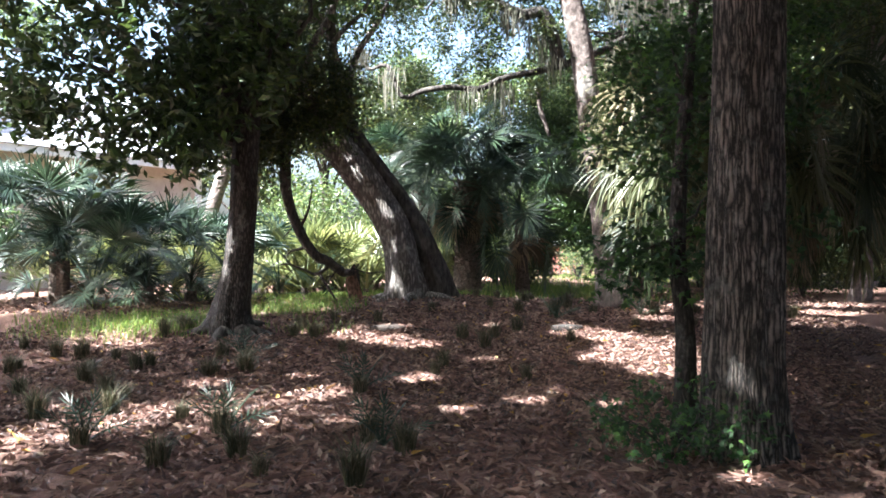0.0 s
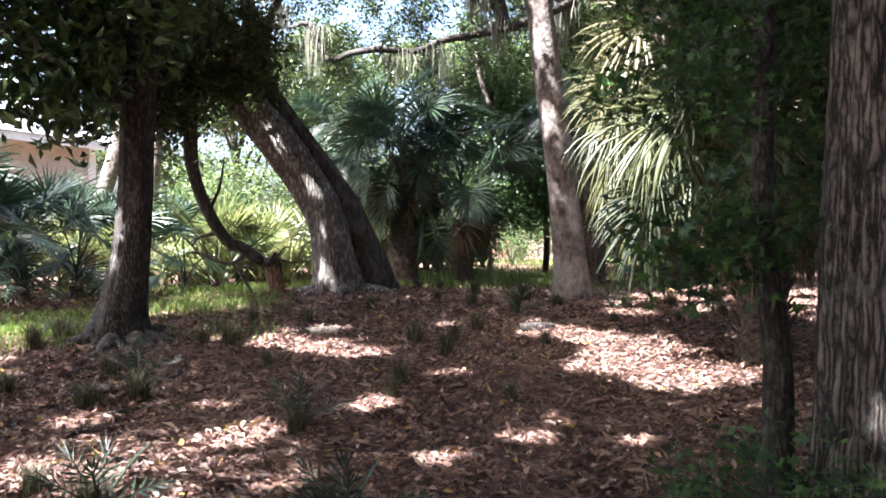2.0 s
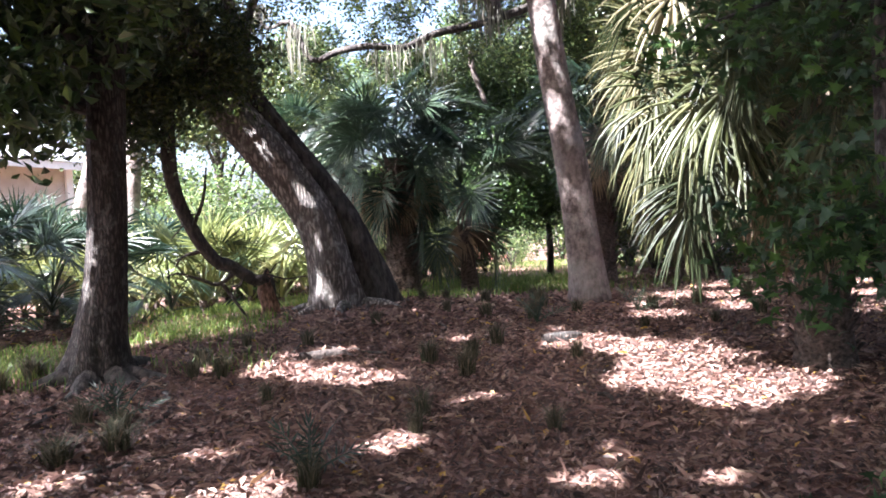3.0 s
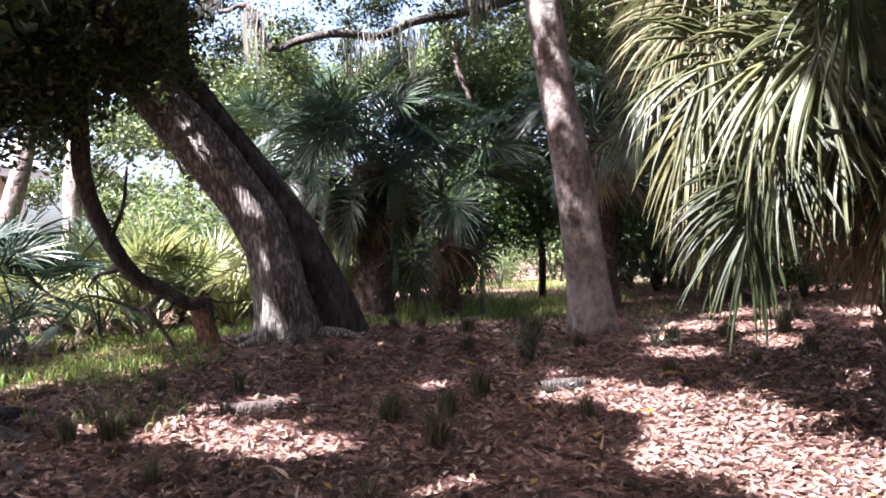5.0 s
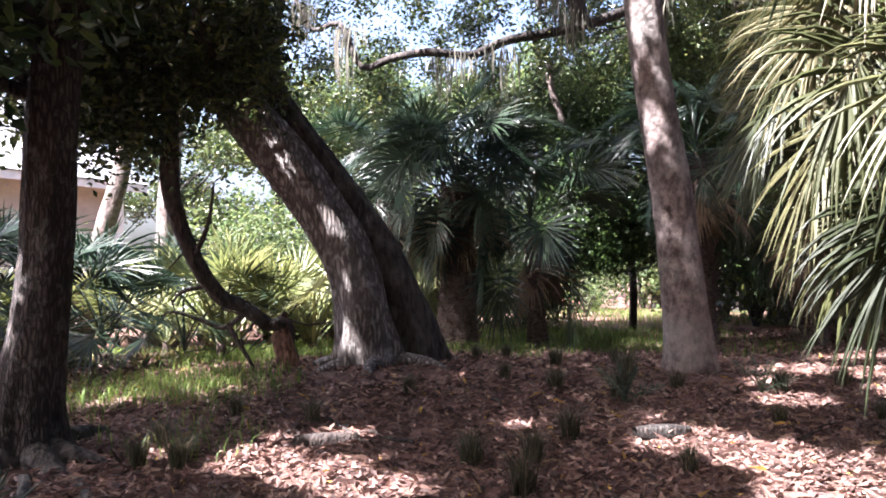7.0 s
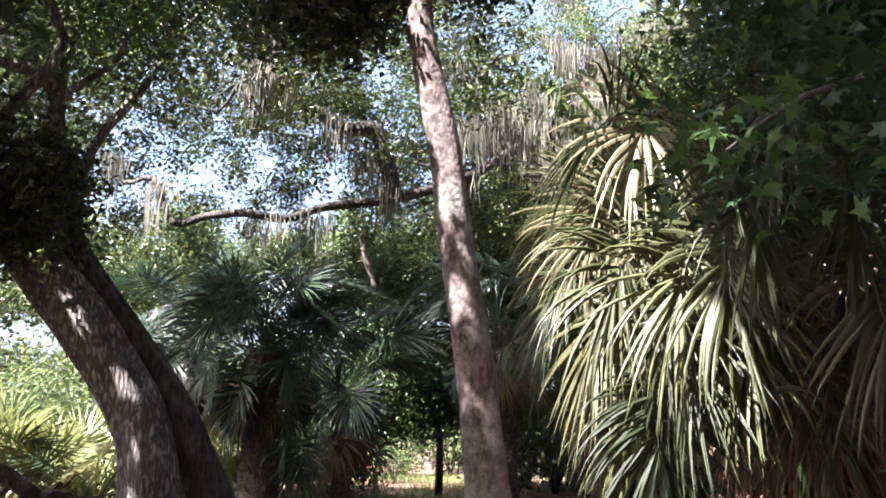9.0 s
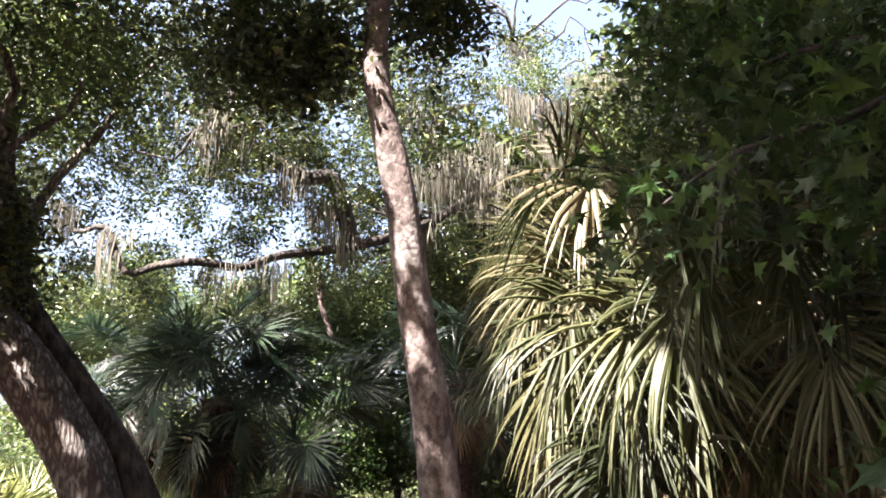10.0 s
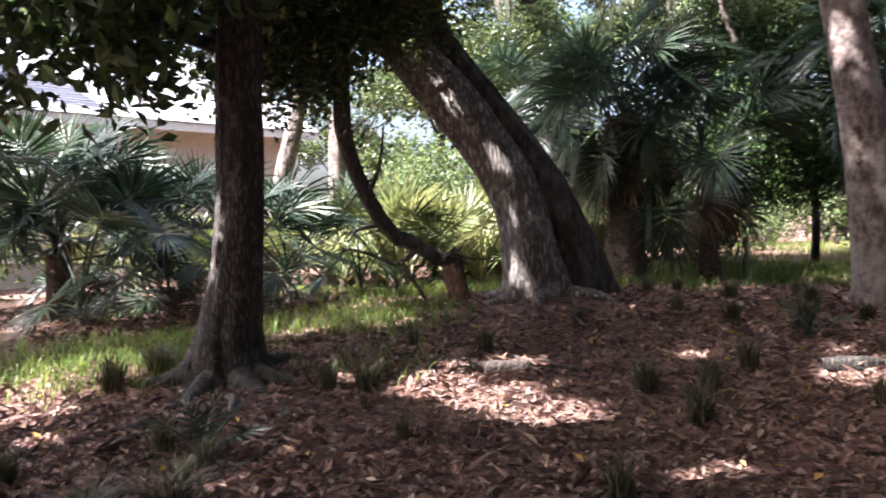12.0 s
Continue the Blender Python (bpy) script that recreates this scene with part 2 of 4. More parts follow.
def spline(points, radii, step):
    """A smooth line through points (Catmull-Rom) and its radii, at even steps."""
    P = [Vector(p) for p in points]
    P = [P[0] * 2 - P[1], *P, P[-1] * 2 - P[-2]]
    out, rad = [], []
    for i in range(1, len(P) - 2):
        n = max(2, int((P[i + 1] - P[i]).length / step))
        for k in range(n):
            u = k / n
            a, b, c, d = P[i - 1], P[i], P[i + 1], P[i + 2]
            out.append(0.5 * (2 * b + (c - a) * u + (2 * a - 5 * b + 4 * c - d) * u * u + (3 * b - a - 3 * c + d) * u ** 3))
            rad.append(float(radii[i - 1] * (1 - u) + radii[i] * u))
    return out + [P[-2]], rad + [float(radii[-1])]


def tube(name, points, radii, mat, sides=12, step=0.2, rough=0.08, ridges=0, deep=0.045, flare=0.0, flutes=5, seed=0):
    """A stem swept along a smooth line: uneven, ridged bark, and roots flaring at its foot."""
    line, rad = spline(points, radii, step)
    verts, foot = [], line[0].z
    ref = Vector((0.13, 1.0, 0.07))
    for i, p in enumerate(line):
        d = (line[min(i + 1, len(line) - 1)] - line[max(i - 1, 0)]).normalized()
        a = d.cross(ref).normalized()
        b = d.cross(a)
        for k in range(sides):
            w = 2 * math.pi * k / sides
            r = float(rad[i])
            n = noise.noise((math.cos(w) * 1.3 + seed, math.sin(w) * 1.3, p.z * 0.8 + p.x * 0.6))
            r *= 1 + rough * 2 * n
            if ridges:
                r *= 1 + deep * (math.sin(ridges * w + 3 * noise.noise((p.z * 1.4, w, seed))) + noise.noise((w * 7, p.z * 2.2, seed)))
            if flare:
                hgt = max(0.0, p.z - foot)
                r *= 1 + flare * math.exp(-hgt / 0.32) * (0.6 + 0.5 * math.sin(flutes * w + seed))
            verts.append(p + r * (math.cos(w) * a + math.sin(w) * b))
    faces = []
    for i in range(len(line) - 1):
        for k in range(sides):
            k2 = (k + 1) % sides
            faces.append((i * sides + k, i * sides + k2, (i + 1) * sides + k2, (i + 1) * sides + k))
    n = len(verts)
    verts.append(line[-1])
    tip = [((len(line) - 1) * sides + k, (len(line) - 1) * sides + (k + 1) % sides, n) for k in range(sides)]
    return mesh_arrays(name, [tuple(v) for v in verts], [np.array(faces), np.array(tip)], mat, True)


def unit(v):
    return v / np.maximum(np.linalg.norm(v, axis=1, keepdims=True), 1e-6)


def leaf_arrays(pts, size, r, flat=0.5, width=0.45):
    """Folded pointed leaves at pts; flat: how level they lie."""
    n = len(pts)
    d = unit(r.normal(size=(n, 3)) * [1, 1, 1 - 0.6 * flat])
    up = unit(r.normal(size=(n, 3)) * (1 - flat) + [0, 0, 1e-3 + flat])
    s = unit(np.cross(d, up))
    up = np.cross(s, d)
    L = (size * r.uniform(0.6, 1.35, n))[:, None]
    base = pts - d * L * 0.5
    mid = pts + up * L * 0.02
    v = np.stack([base, mid + s * L * width * 0.5 + up * L * 0.08, pts + d * L * 0.5 - up * L * 0.08, mid - s * L * width * 0.5 + up * L * 0.08], 1)
    i = np.arange(n)[:, None] * 4
    return v.reshape(-1, 3), np.concatenate([i + [0, 1, 2], i + [0, 2, 3]])


STAR = [(0.0, -0.42)]
for _k in range(5):
    _a = radians(-128 + 64 * _k)
    _l = (0.34, 0.46, 0.56, 0.46, 0.34)[_k]
    for _da, _ll in ((-0.2, 0.52), (0.0, 1.0), (0.2, 0.52)):
        STAR.append((math.sin(_a + _da) * _l * _ll, math.cos(_a + _da) * _l * _ll))
    if _k < 4:
        STAR.append((math.sin(_a + 0.56) * 0.17, math.cos(_a + 0.56) * 0.17))
STAR = np.array(STAR)


def star_arrays(pts, size, r):
    """Five-pointed leaves on short stalks."""
    n, k = len(pts), len(STAR)
    up = unit(r.normal(size=(n, 3)) * 0.8 + [0, -0.25, 0.9])
    d = unit(np.cross(r.normal(size=(n, 3)), up))
    s = np.cross(d, up)
    L = (size * r.uniform(0.7, 1.3, n))[:, None, None]
    sag = (np.linalg.norm(STAR, axis=1) ** 2 * -0.6)[None, :, None]
    v = pts[:, None] + L * (STAR[None, :, :1] * s[:, None] + STAR[None, :, 1:] * d[:, None] + sag * up[:, None])
    return v.reshape(-1, 3), np.arange(n * k).reshape(n, k)


# Gaps cut into crowns to lay sun patches: the lit place, and how wide.
OPENINGS = [
    (-1.4, 12.6, 0.1, 0.38), (-0.9, 12.2, 0.1, 0.38), (-0.35, 11.8, 0.05, 0.36), (-0.7, 13.2, 0.1, 0.3),
    (2.2, 12.8, 0.1, 0.5), (2.7, 12.3, 0.1, 0.5), (2.7, 11.5, 0, 0.5), (3.2, 11.3, 0, 0.8), (3.2, 10.3, 0, 0.6), (3.5, 10.8, 0, 0.7), (4.1, 11.4, 0, 0.6), (4.5, 12.5, 0, 0.7),
    (3.8, 11.9, 0, 0.6), (2.3, 11.1, 0, 0.4), (4.9, 16.4, 0.3, 0.6), (3.8, 14.3, 0.2, 0.4), (5.8, 16.0, 0.3, 0.6), (5.2, 14.6, 0.2, 0.4), (4.0, 15.4, 0.3, 0.35), (6.5, 18, 0.3, 0.6),
    (-4.8, 13.1, 0.05, 0.5), (-5.1, 12.2, 0, 0.5), (-3.4, 14.9, 0.15, 0.35), (-8.2, 18.7, 0.1, 0.5), (-0.3, 9.6, -0.1, 0.3), (-1.3, 8.7, -0.1, 0.3),
    (1.7, 10.6, 2.3, 0.85), (2.1, 10.4, 1.6, 0.45), (3.1, 11.0, 0, 1.0), (2.8, 10.2, 0, 0.7), (6.5, 13.8, 0.1, 0.6), (7.3, 15.2, 0.2, 0.6), (8.2, 17.0, 0.3, 0.7), (6.0, 11.8, 0, 0.35), (7.8, 13.0, 0.1, 0.4), (11.5, 25.5, 2.5, 1.8), (1.45, 8.0, 2.55, 0.16), (2.4, 8.6, 4.3, 0.2), (-1.9, 16.0, 7.2, 0.8), (-1.1, 16.1, 2.2, 0.12), (-0.95, 16.1, 1.5, 0.1), (-1.9, 16.0, 3.3, 0.13), (2.2, 6.0, 0.6, 0.1), (2.1, 5.6, -0.05, 0.18), (-4.5, 11.7, 0.05, 0.25), (-6.7, 16.9, 0.3, 0.5), (-8.0, 17.0, 2.2, 0.9), (-2.0, 25.5, 0.8, 1.8), (2.5, 15.9, 7.0, 0.22), (3.0, 16.2, 4.4, 0.16), (3.2, 16.3, 3.1, 0.2),
    (2.6, 16.0, 5.8, 0.18), (-1.1, 16.2, 0.8, 0.12), (2.5, 19.8, 2.4, 0.3), (1.6, 20.2, 3.8, 0.25), (-7.0, 22.6, 2.2, 0.7),
    (-6.1, 24.8, 2.2, 0.7), (1.2, 22.5, 0.3, 0.8), (3.0, 22.8, 0.3, 0.8), (5.0, 24.0, 0.3, 0.8), (0.9, 8.4, -0.1, 0.25), (-2.7, 9.3, -0.1, 0.25), (0.2, 7.9, -0.1, 0.2),
    (-2.0, 20.0, 0.1, 1.0), (-4.0, 21.0, 0.1, 1.6), (-2.0, 23.0, 0.3, 1.8), (-5.0, 24.0, 0.3, 1.8), (-8.0, 25.0, 0.5, 1.6), (-7.5, 20.5, 0.8, 0.8), (-3.5, 25.5, 0.4, 1.8), (-0.5, 24.5, 0.4, 1.6), (-6.5, 26.5, 0.5, 1.8), (-1.5, 21.5, 0.3, 1.2), (-6, 22, 0.5, 1.3), (2.7, 19.6, 2.4, 0.45), (6, 31, 0.3, 2.0), (7, 35, 1, 2.5), (-9.0, 17.0, 1.2, 0.6),
]

# small random gaps, added for speckles of sun on the floor
for _x, _y, _r in zip(rng.uniform(-4.5, 6.5, 40), rng.uniform(6.5, 17, 40), rng.uniform(0.08, 0.2, 40)):
    OPENINGS.append((float(_x), float(_y), 0.05, float(_r)))


def open_to_sun(pts):
    """True for the points that shade none of the openings."""
    s = np.array(SUN)
    keep = np.ones(len(pts), bool)
    wob = np.array([noise.noise(tuple(p * 1.7)) for p in pts]) if len(pts) < 400000 else np.zeros(len(pts))
    for x, y, z, r in OPENINGS:
        q = pts - [x, y, z]
        d = np.linalg.norm(np.cross(q, s), axis=1)
        keep &= ~((d < r * (1.0 + 0.5 * wob)) & ((q @ s) > 0.6))
    return keep


def clump_points(centres, per, spread, r):
    c = np.repeat(np.asarray(centres, float), per, axis=0)
    return c + r.normal(size=c.shape) * spread


def ellipsoid(centre, radii, n, r):
    """Points in an ellipsoid, most of them towards its skin."""
    d = unit(r.normal(size=(n, 3)))
    return np.array(centre) + d * (r.uniform(0.25, 1, n) ** 0.5)[:, None] * radii


def crown_mesh(name, pts, size, mat, r, gaps=True, flat=0.4, width=0.5, star=False):
    if gaps:
        pts = pts[open_to_sun(pts)]
    v, f = star_arrays(pts, size, r) if star else leaf_arrays(pts, size, r, flat, width)
    return mesh_arrays(name, v, f, mat)


# ---- ground ----
def build_ground():
    xs = np.concatenate([[-400, -150, -80, -45, -30], np.linspace(-20, 18, 140), [28, 45, 80, 150, 400]])
    ys = np.concatenate([[-400, -150, -70, -30, -12], np.linspace(-4, 34, 140), [42, 60, 90, 150, 400]])
    v = [(x, y, height(x, y)) for y in ys for x in xs]
    nx = len(xs)
    f = np.array([(j * nx + i, j * nx + i + 1, (j + 1) * nx + i + 1, (j + 1) * nx + i) for j in range(len(ys) - 1) for i in range(nx - 1)])
    tagged(new("ground", mesh_arrays("ground", v, f, SOIL, True)), "brown forest floor of soil, pine straw and dead leaves", "ground", kind="structure")


build_ground()


def grass_zone(x, y):
    """How grassy the floor is, 0 to 1."""
    n = noise.noise((x * 0.5, y * 0.5, 9.0))
    left = math.exp(-((x + 5.2) / 1.9) ** 2 - ((y - 13.4) / 1.5) ** 2) + math.exp(-((x + 2.9) / 1.3) ** 2 - ((y - 15.6) / 1.5) ** 2)
    back = 1.3 * math.exp(-((x - 2.6) / 3.4) ** 2 - ((y - 22.0) / 3.2) ** 2) + math.exp(-((x - 6.5) / 4) ** 2 - ((y - 30) / 5) ** 2) + 0.9 * math.exp(-((x + 3) / 4) ** 2 - ((y - 20.5) / 3.0) ** 2)
    return max(0.0, min(1.0, left + back + 0.75 * n - 0.22))


def build_litter():
    """Dead leaves, thickest near the path."""
    r = np.random.default_rng(11)
    P, S = [], []
    for x0, x1, y0, y1, n, size in ((-4.5, 4.5, 1.2, 7, 16000, 0.078), (-5, 5.5, 7, 11, 27000, 0.076), (-7, 7, 11, 15, 28000, 0.08), (-10, 9, 15, 24, 14000, 0.12)):
        q = np.column_stack([r.uniform(x0, x1, n), r.uniform(y0, y1, n)])
        for x, y in q:
            if r.random() > 0.85 * grass_zone(x, y):
                P.append((x, y, height(x, y) + 0.008 + 0.03 * r.random() ** 2))
                S.append(size)
    v, f = leaf_arrays(np.array(P), np.array(S), r, 0.82, 0.5)
    tagged(new("leaf_litter", mesh_arrays("leaf_litter", v, f, LITTER)), "brown and pinkish dead leaves strewn over the forest floor", "leaf litter", kind="stuff")
    n = 9000
    q = np.column_stack([r.uniform(-6, 6.5, n), 1.5 + 16 * r.random(n)])
    p = np.array([(x, y, height(x, y) + 0.025) for x, y in q])
    v, f = leaf_arrays(p, np.full(n, 0.2), r, 0.95, 0.035)
    tagged(new("pine_straw", mesh_arrays("pine_straw", v, f, LITTER)), "dry brown straw and thin twigs among dead leaves", "straw", kind="stuff")


build_litter()


def blades(pts, hgt, width, lean, r):
    """Bent grass blades standing at pts."""
    n = len(pts)
    a = r.uniform(0, 2 * math.pi, n)
    out = np.column_stack([np.cos(a), np.sin(a), np.zeros(n)])
    side = np.column_stack([-np.sin(a), np.cos(a), np.zeros(n)])
    H = (hgt * r.uniform(0.5, 1.2, n))[:, None]
    B = (lean * r.uniform(0.2, 1.3, n))[:, None] * H
    z = np.array([0, 0, 1.0])
    w = width
    v = np.stack([pts - side * w, pts + side * w, pts + out * B * 0.3 + z * H * 0.6 + side * w * 0.8, pts + out * B * 0.3 + z * H * 0.6 - side * w * 0.8, pts + out * B + z * H * 0.92], 1)
    i = np.arange(n)[:, None] * 5
    return v.reshape(-1, 3), [i + [0, 1, 2, 3], i + [3, 2, 4]]


def build_grass():
    r = np.random.default_rng(5)
    P = []
    for x0, x1, y0, y1, n in ((-9, -1, 11, 17.5, 26000), (-7, 6.5, 18, 25, 30000), (2, 11, 25, 36, 14000)):
        for x, y in zip(r.uniform(x0, x1, n), r.uniform(y0, y1, n)):
            if r.random() < grass_zone(x, y) * 0.9:
                P.append((x, y, height(x, y)))
    v, f = blades(np.array(P), 0.19, 0.006, 0.75, r)
    tagged(new("grass", mesh_arrays("grass", v, f, GRASS)), "short bright green woodland grass in patches", "grass", kind="stuff")


build_grass()


def build_tufts():
    """Small clumps of wiregrass and seedling palmettos on the floor."""
    r = np.random.default_rng(3)
    kinds = []
    for k in range(4):
        n = 170
        a = r.uniform(0, 6.28, n)
        p = np.column_stack([np.cos(a) * 0.09 * r.random(n), np.sin(a) * 0.09 * r.random(n), np.zeros(n)])
        v, f = blades(p, 0.27 + 0.03 * k, 0.006, 0.75, r)
        kinds.append(mesh_arrays("grass_tuft", v, f, TUFT))
    spots = [(-0.9, 9.0), (0.0, 10.25), (-3.0, 10.9), (-2.6, 10.7), (-1.1, 13.6), (0.6, 11.6), (1.2, 13.0), (2.0, 14.4), (1.4, 14.8), (-0.2, 14.6), (0.9, 15.4),
             (2.4, 15.6), (3.9, 14.8), (4.2, 13.4), (3.2, 13.3), (-1.9, 14.0), (-2.3, 13.0), (-2.0, 12.4), (-3.9, 10.2), (-4.2, 9.4), (-3.4, 8.6), (-2.4, 7.4), (-1.9, 6.9),
             (-0.6, 6.7), (-2.9, 6.4), (-3.2, 7.7), (5.0, 13.7), (5.6, 15.2), (4.7, 15.0), (1.7, 16.6), (0.7, 17.0), (-4.3, 12.4), (-4.1, 12.9), (2.8, 15.0), (1.0, 9.6), (-1.4, 11.2), (0.3, 12.4), (1.9, 12.0),
             (-4.9, 10.9), (-5.3, 9.8), (-4.6, 8.7), (6.2, 14.2), (6.6, 16.6), (1.2, 17.9), (2.0, 18.2), (2.8, 17.8), (0.1, 17.4), (-0.6, 5.4),
             (-2.9, 10.0), (-2.6, 10.4), (-3.6, 8.6), (-3.8, 7.5), (-2.1, 5.9), (-1.6, 6.2), (-1.3, 5.7), (-0.3, 6.3), (-0.9, 8.7), (-2.0, 12.7), (-6.0, 11.5), (-5.3, 11.0), (-4.3, 9.8), (-3.8, 10.4), (-0.1, 9.8), (0.8, 12.4), (-5.3, 10.0), (-4.4, 10.8), (-4.2, 13.0), (-2.3, 12.4)]
    for i, (x, y) in enumerate(spots):
        ob = new("grass_tuft", kinds[i % 4])
        s = r.uniform(0.6, 1.05)
        ob.matrix_basis = pose(x, y, height(x, y) - 0.005, 0, 0, r.uniform(0, 360)) @ Matrix.Scale(s, 4)
        tagged(ob, "small drab green wiregrass tuft among dead leaves", "grass tuft", "grass tufts on the forest floor")
    for i, (x, y) in enumerate(((-2.85, 9.8), (-2.45, 10.0))):
        ob = new("grass_clump", kinds[2 + i])
        ob.matrix_basis = pose(x, y, height(x, y) - 0.005, 0, 0, 40 * i) @ Matrix.Diagonal((1.15, 1.15, 0.75, 1))
        tagged(ob, "large dense dark grass clump among dead leaves", "grass tuft", "grass tufts on the forest floor")


build_tufts()


# ---- palms ----
def frond_mesh(name, elev, petiole, radius, droop, mat, r, leaflets=34, spread=118, segs=4, twist=0.0, costa=0.25, shag=0.03):
    """A fan frond from its stalk's foot: stalk, then pleated leaflets that hang at their tips."""
    V, F4 = [], []
    e = radians(elev)
    n = 5
    pts = []
    for i in range(n + 1):
        u = i / n
        pts.append(Vector((0, petiole * u * math.cos(e - 0.5 * u * u * droop), petiole * u * math.sin(e - 0.35 * u * u * droop))))
    for i, p in enumerate(pts):
        w = 0.022 - 0.010 * i / n
        V += [p + Vector((-w, 0, 0)), p + Vector((0, 0, w * 0.7)), p + Vector((w, 0, 0)), p + Vector((0, 0, -w * 0.7))]
    for i in range(n):
        for k in range(4):
            F4.append((i * 4 + k, i * 4 + (k + 1) % 4, i * 4 + 4 + (k + 1) % 4, i * 4 + 4 + k))
    d = (Matrix.Rotation(-0.35 * droop, 3, "X") @ (pts[-1] - pts[-2])).normalized()
    ax = (Matrix.Rotation(twist, 3, d) @ Vector((1, 0, 0))).normalized()
    # the midrib arches on through the blade, and the leaflets leave it on both sides
    rib, way, F3, last = [(pts[-1].copy(), d.copy(), len(V) - 3)], d.copy(), [], len(V) - 4
    p = pts[-1].copy()
    for i in range(6):
        p = p + way * costa / 6
        way = (way + Vector((0, 0, -0.16 * droop))).normalized()
        k = len(V)
        w = 0.011 - 0.0015 * i
        V += [p - ax * w, p + ax.cross(way) * w, p + ax * w, p - ax.cross(way) * w]
        F4 += [(last + q, last + (q + 1) % 4, k + (q + 1) % 4, k + q) for q in range(4)]
        rib.append((p.copy(), way.copy(), k + 1))
        last = k
    for j in range(leaflets):
        f = 2 * (j + 0.5) / leaflets - 1
        pos, way, heart = rib[min(6, int((1 - abs(f)) * 7))]
        a = float(radians(spread) * f + r.normal() * shag)
        nrm = ax.cross(way)
        L = radius * (0.66 + 0.34 * math.cos(a * 0.72)) * float(r.uniform(0.85, 1.1))
        dv = (math.sin(a) * ax + math.cos(a) * way + (0.28 * (1 - math.cos(a)) + float(r.normal()) * shag * 0.7) * nrm).normalized()
        side = dv.cross(nrm).normalized()
        half = radius * radians(spread) / leaflets * 0.52 * float(r.uniform(0.8, 1.15))
        sag = float(droop * r.uniform(0.6, 1.5))
        base = len(V)
        widths = [0.10, 0.8, 0.9, 0.7, 0.4, 0.03] if segs == 5 else [0.10, 0.8, 0.8, 0.45, 0.04] if segs == 4 else [0.12, 0.85, 0.55, 0.04]
        pos = pos.copy()
        for s in range(segs + 1):
            w = half * widths[s]
            if s:
                V += [pos - side * w, pos + nrm * w * 0.55, pos + side * w]
            if s == 0:
                F3 += [(heart, base, base + 1), (heart, base + 1, base + 2)]
            elif s < segs:
                k = base + (s - 1) * 3
                F4 += [(k, k + 1, k + 4, k + 3), (k + 1, k + 2, k + 5, k + 4)]
            if s < segs:
                pos = pos + dv * L / segs
                dv = (dv + Vector((0, 0, -sag * 0.5 * ((s + 1) / segs) ** 1.3))).normalized()
    return mesh_arrays(name, [tuple(v) for v in V], [np.array(F4), np.array(F3)], mat)


def frond_set(name, mat, r, elevs, petiole, radius, droop, leaflets, segs=4, costa=0.25, shag=0.03, turn=(0.35, 0.95)):
    return [(e, frond_mesh(name, e, petiole * float(r.uniform(0.9, 1.1)), radius, droop + max(0, 20 - e) * 0.006, mat, r, leaflets, 112, segs, float(r.uniform(*turn) * (-1) ** i), costa, shag)) for i, e in enumerate(elevs)]


def boots_mesh(hgt, rad, r):
    """Split leaf bases that clothe a cabbage palm's trunk, criss-crossed."""
    V, F = [], []
    rows = int(hgt / 0.16)
    for i in range(rows):
        for k in range(9):
            a = float(2 * math.pi * (k + 0.5 * (i % 2)) / 9 + r.normal() * 0.08)
            z = float(i * 0.16 + r.normal() * 0.02)
            o = Vector((math.cos(a), math.sin(a), 0))
            t = Vector((-math.sin(a), math.cos(a), 0))
            L = float(r.uniform(0.2, 0.34))
            b = len(V)
            for u, w, out in ((0, 0.075, 0.0), (0.6, 0.05, 0.05), (1.0, 0.03, 0.13)):
                c = o * (rad * 0.96 + out) + Vector((0, 0, z + u * L))
                V += [c - t * w, c + o * 0.025, c + t * w, c - o * 0.02]
            for s in range(2):
                for q in range(4):
                    F.append((b + s * 4 + q, b + s * 4 + (q + 1) % 4, b + s * 4 + 4 + (q + 1) % 4, b + s * 4 + 4 + q))
    return mesh_arrays("leaf_bases", [tuple(v) for v in V], np.array(F), PALM_TRUNK)


def fan_palm(x, y, top, rad, live, dead, counts, label, r, lean=(0, 0), group="", boots=True):
    z0 = height(x, y)
    e = thing("cabbage_palm", label, "palm tree", group, pose(x, y, z0))
    lx, ly = lean
    part("trunk", tube("trunk", [(0, 0, -0.1), (lx * 0.4, ly * 0.4, top * 0.5), (lx, ly, top)], [rad * 1.25, rad, rad * 0.95], PALM_TRUNK, 16, 0.12, 0.06, 0, 0.045, 0.25, 4, x), e)
    if boots:
        tagged(part("boot_cladding", boots_mesh(top, rad, r), e, "rough split leaf bases", pose(lx * 0.5, ly * 0.5, 0.0)), kind="stuff")
    for bank, n, name in ((live, counts[0], "frond"), (dead, counts[1], "dead_frond")):
        for i in range(n):
            elev, me = bank[i % len(bank)]
            az = i * 137.5 + r.normal() * 12
            s = r.uniform(0.85, 1.12)
            part(name, me, e, "dry brown hanging frond" if name == "dead_frond" else "", pose(lx, ly, top + r.normal() * 0.08 + (0.15 if elev > 30 else -0.05), r.normal() * 5, r.normal() * 6, az) @ Matrix.Scale(s, 4))
    return e


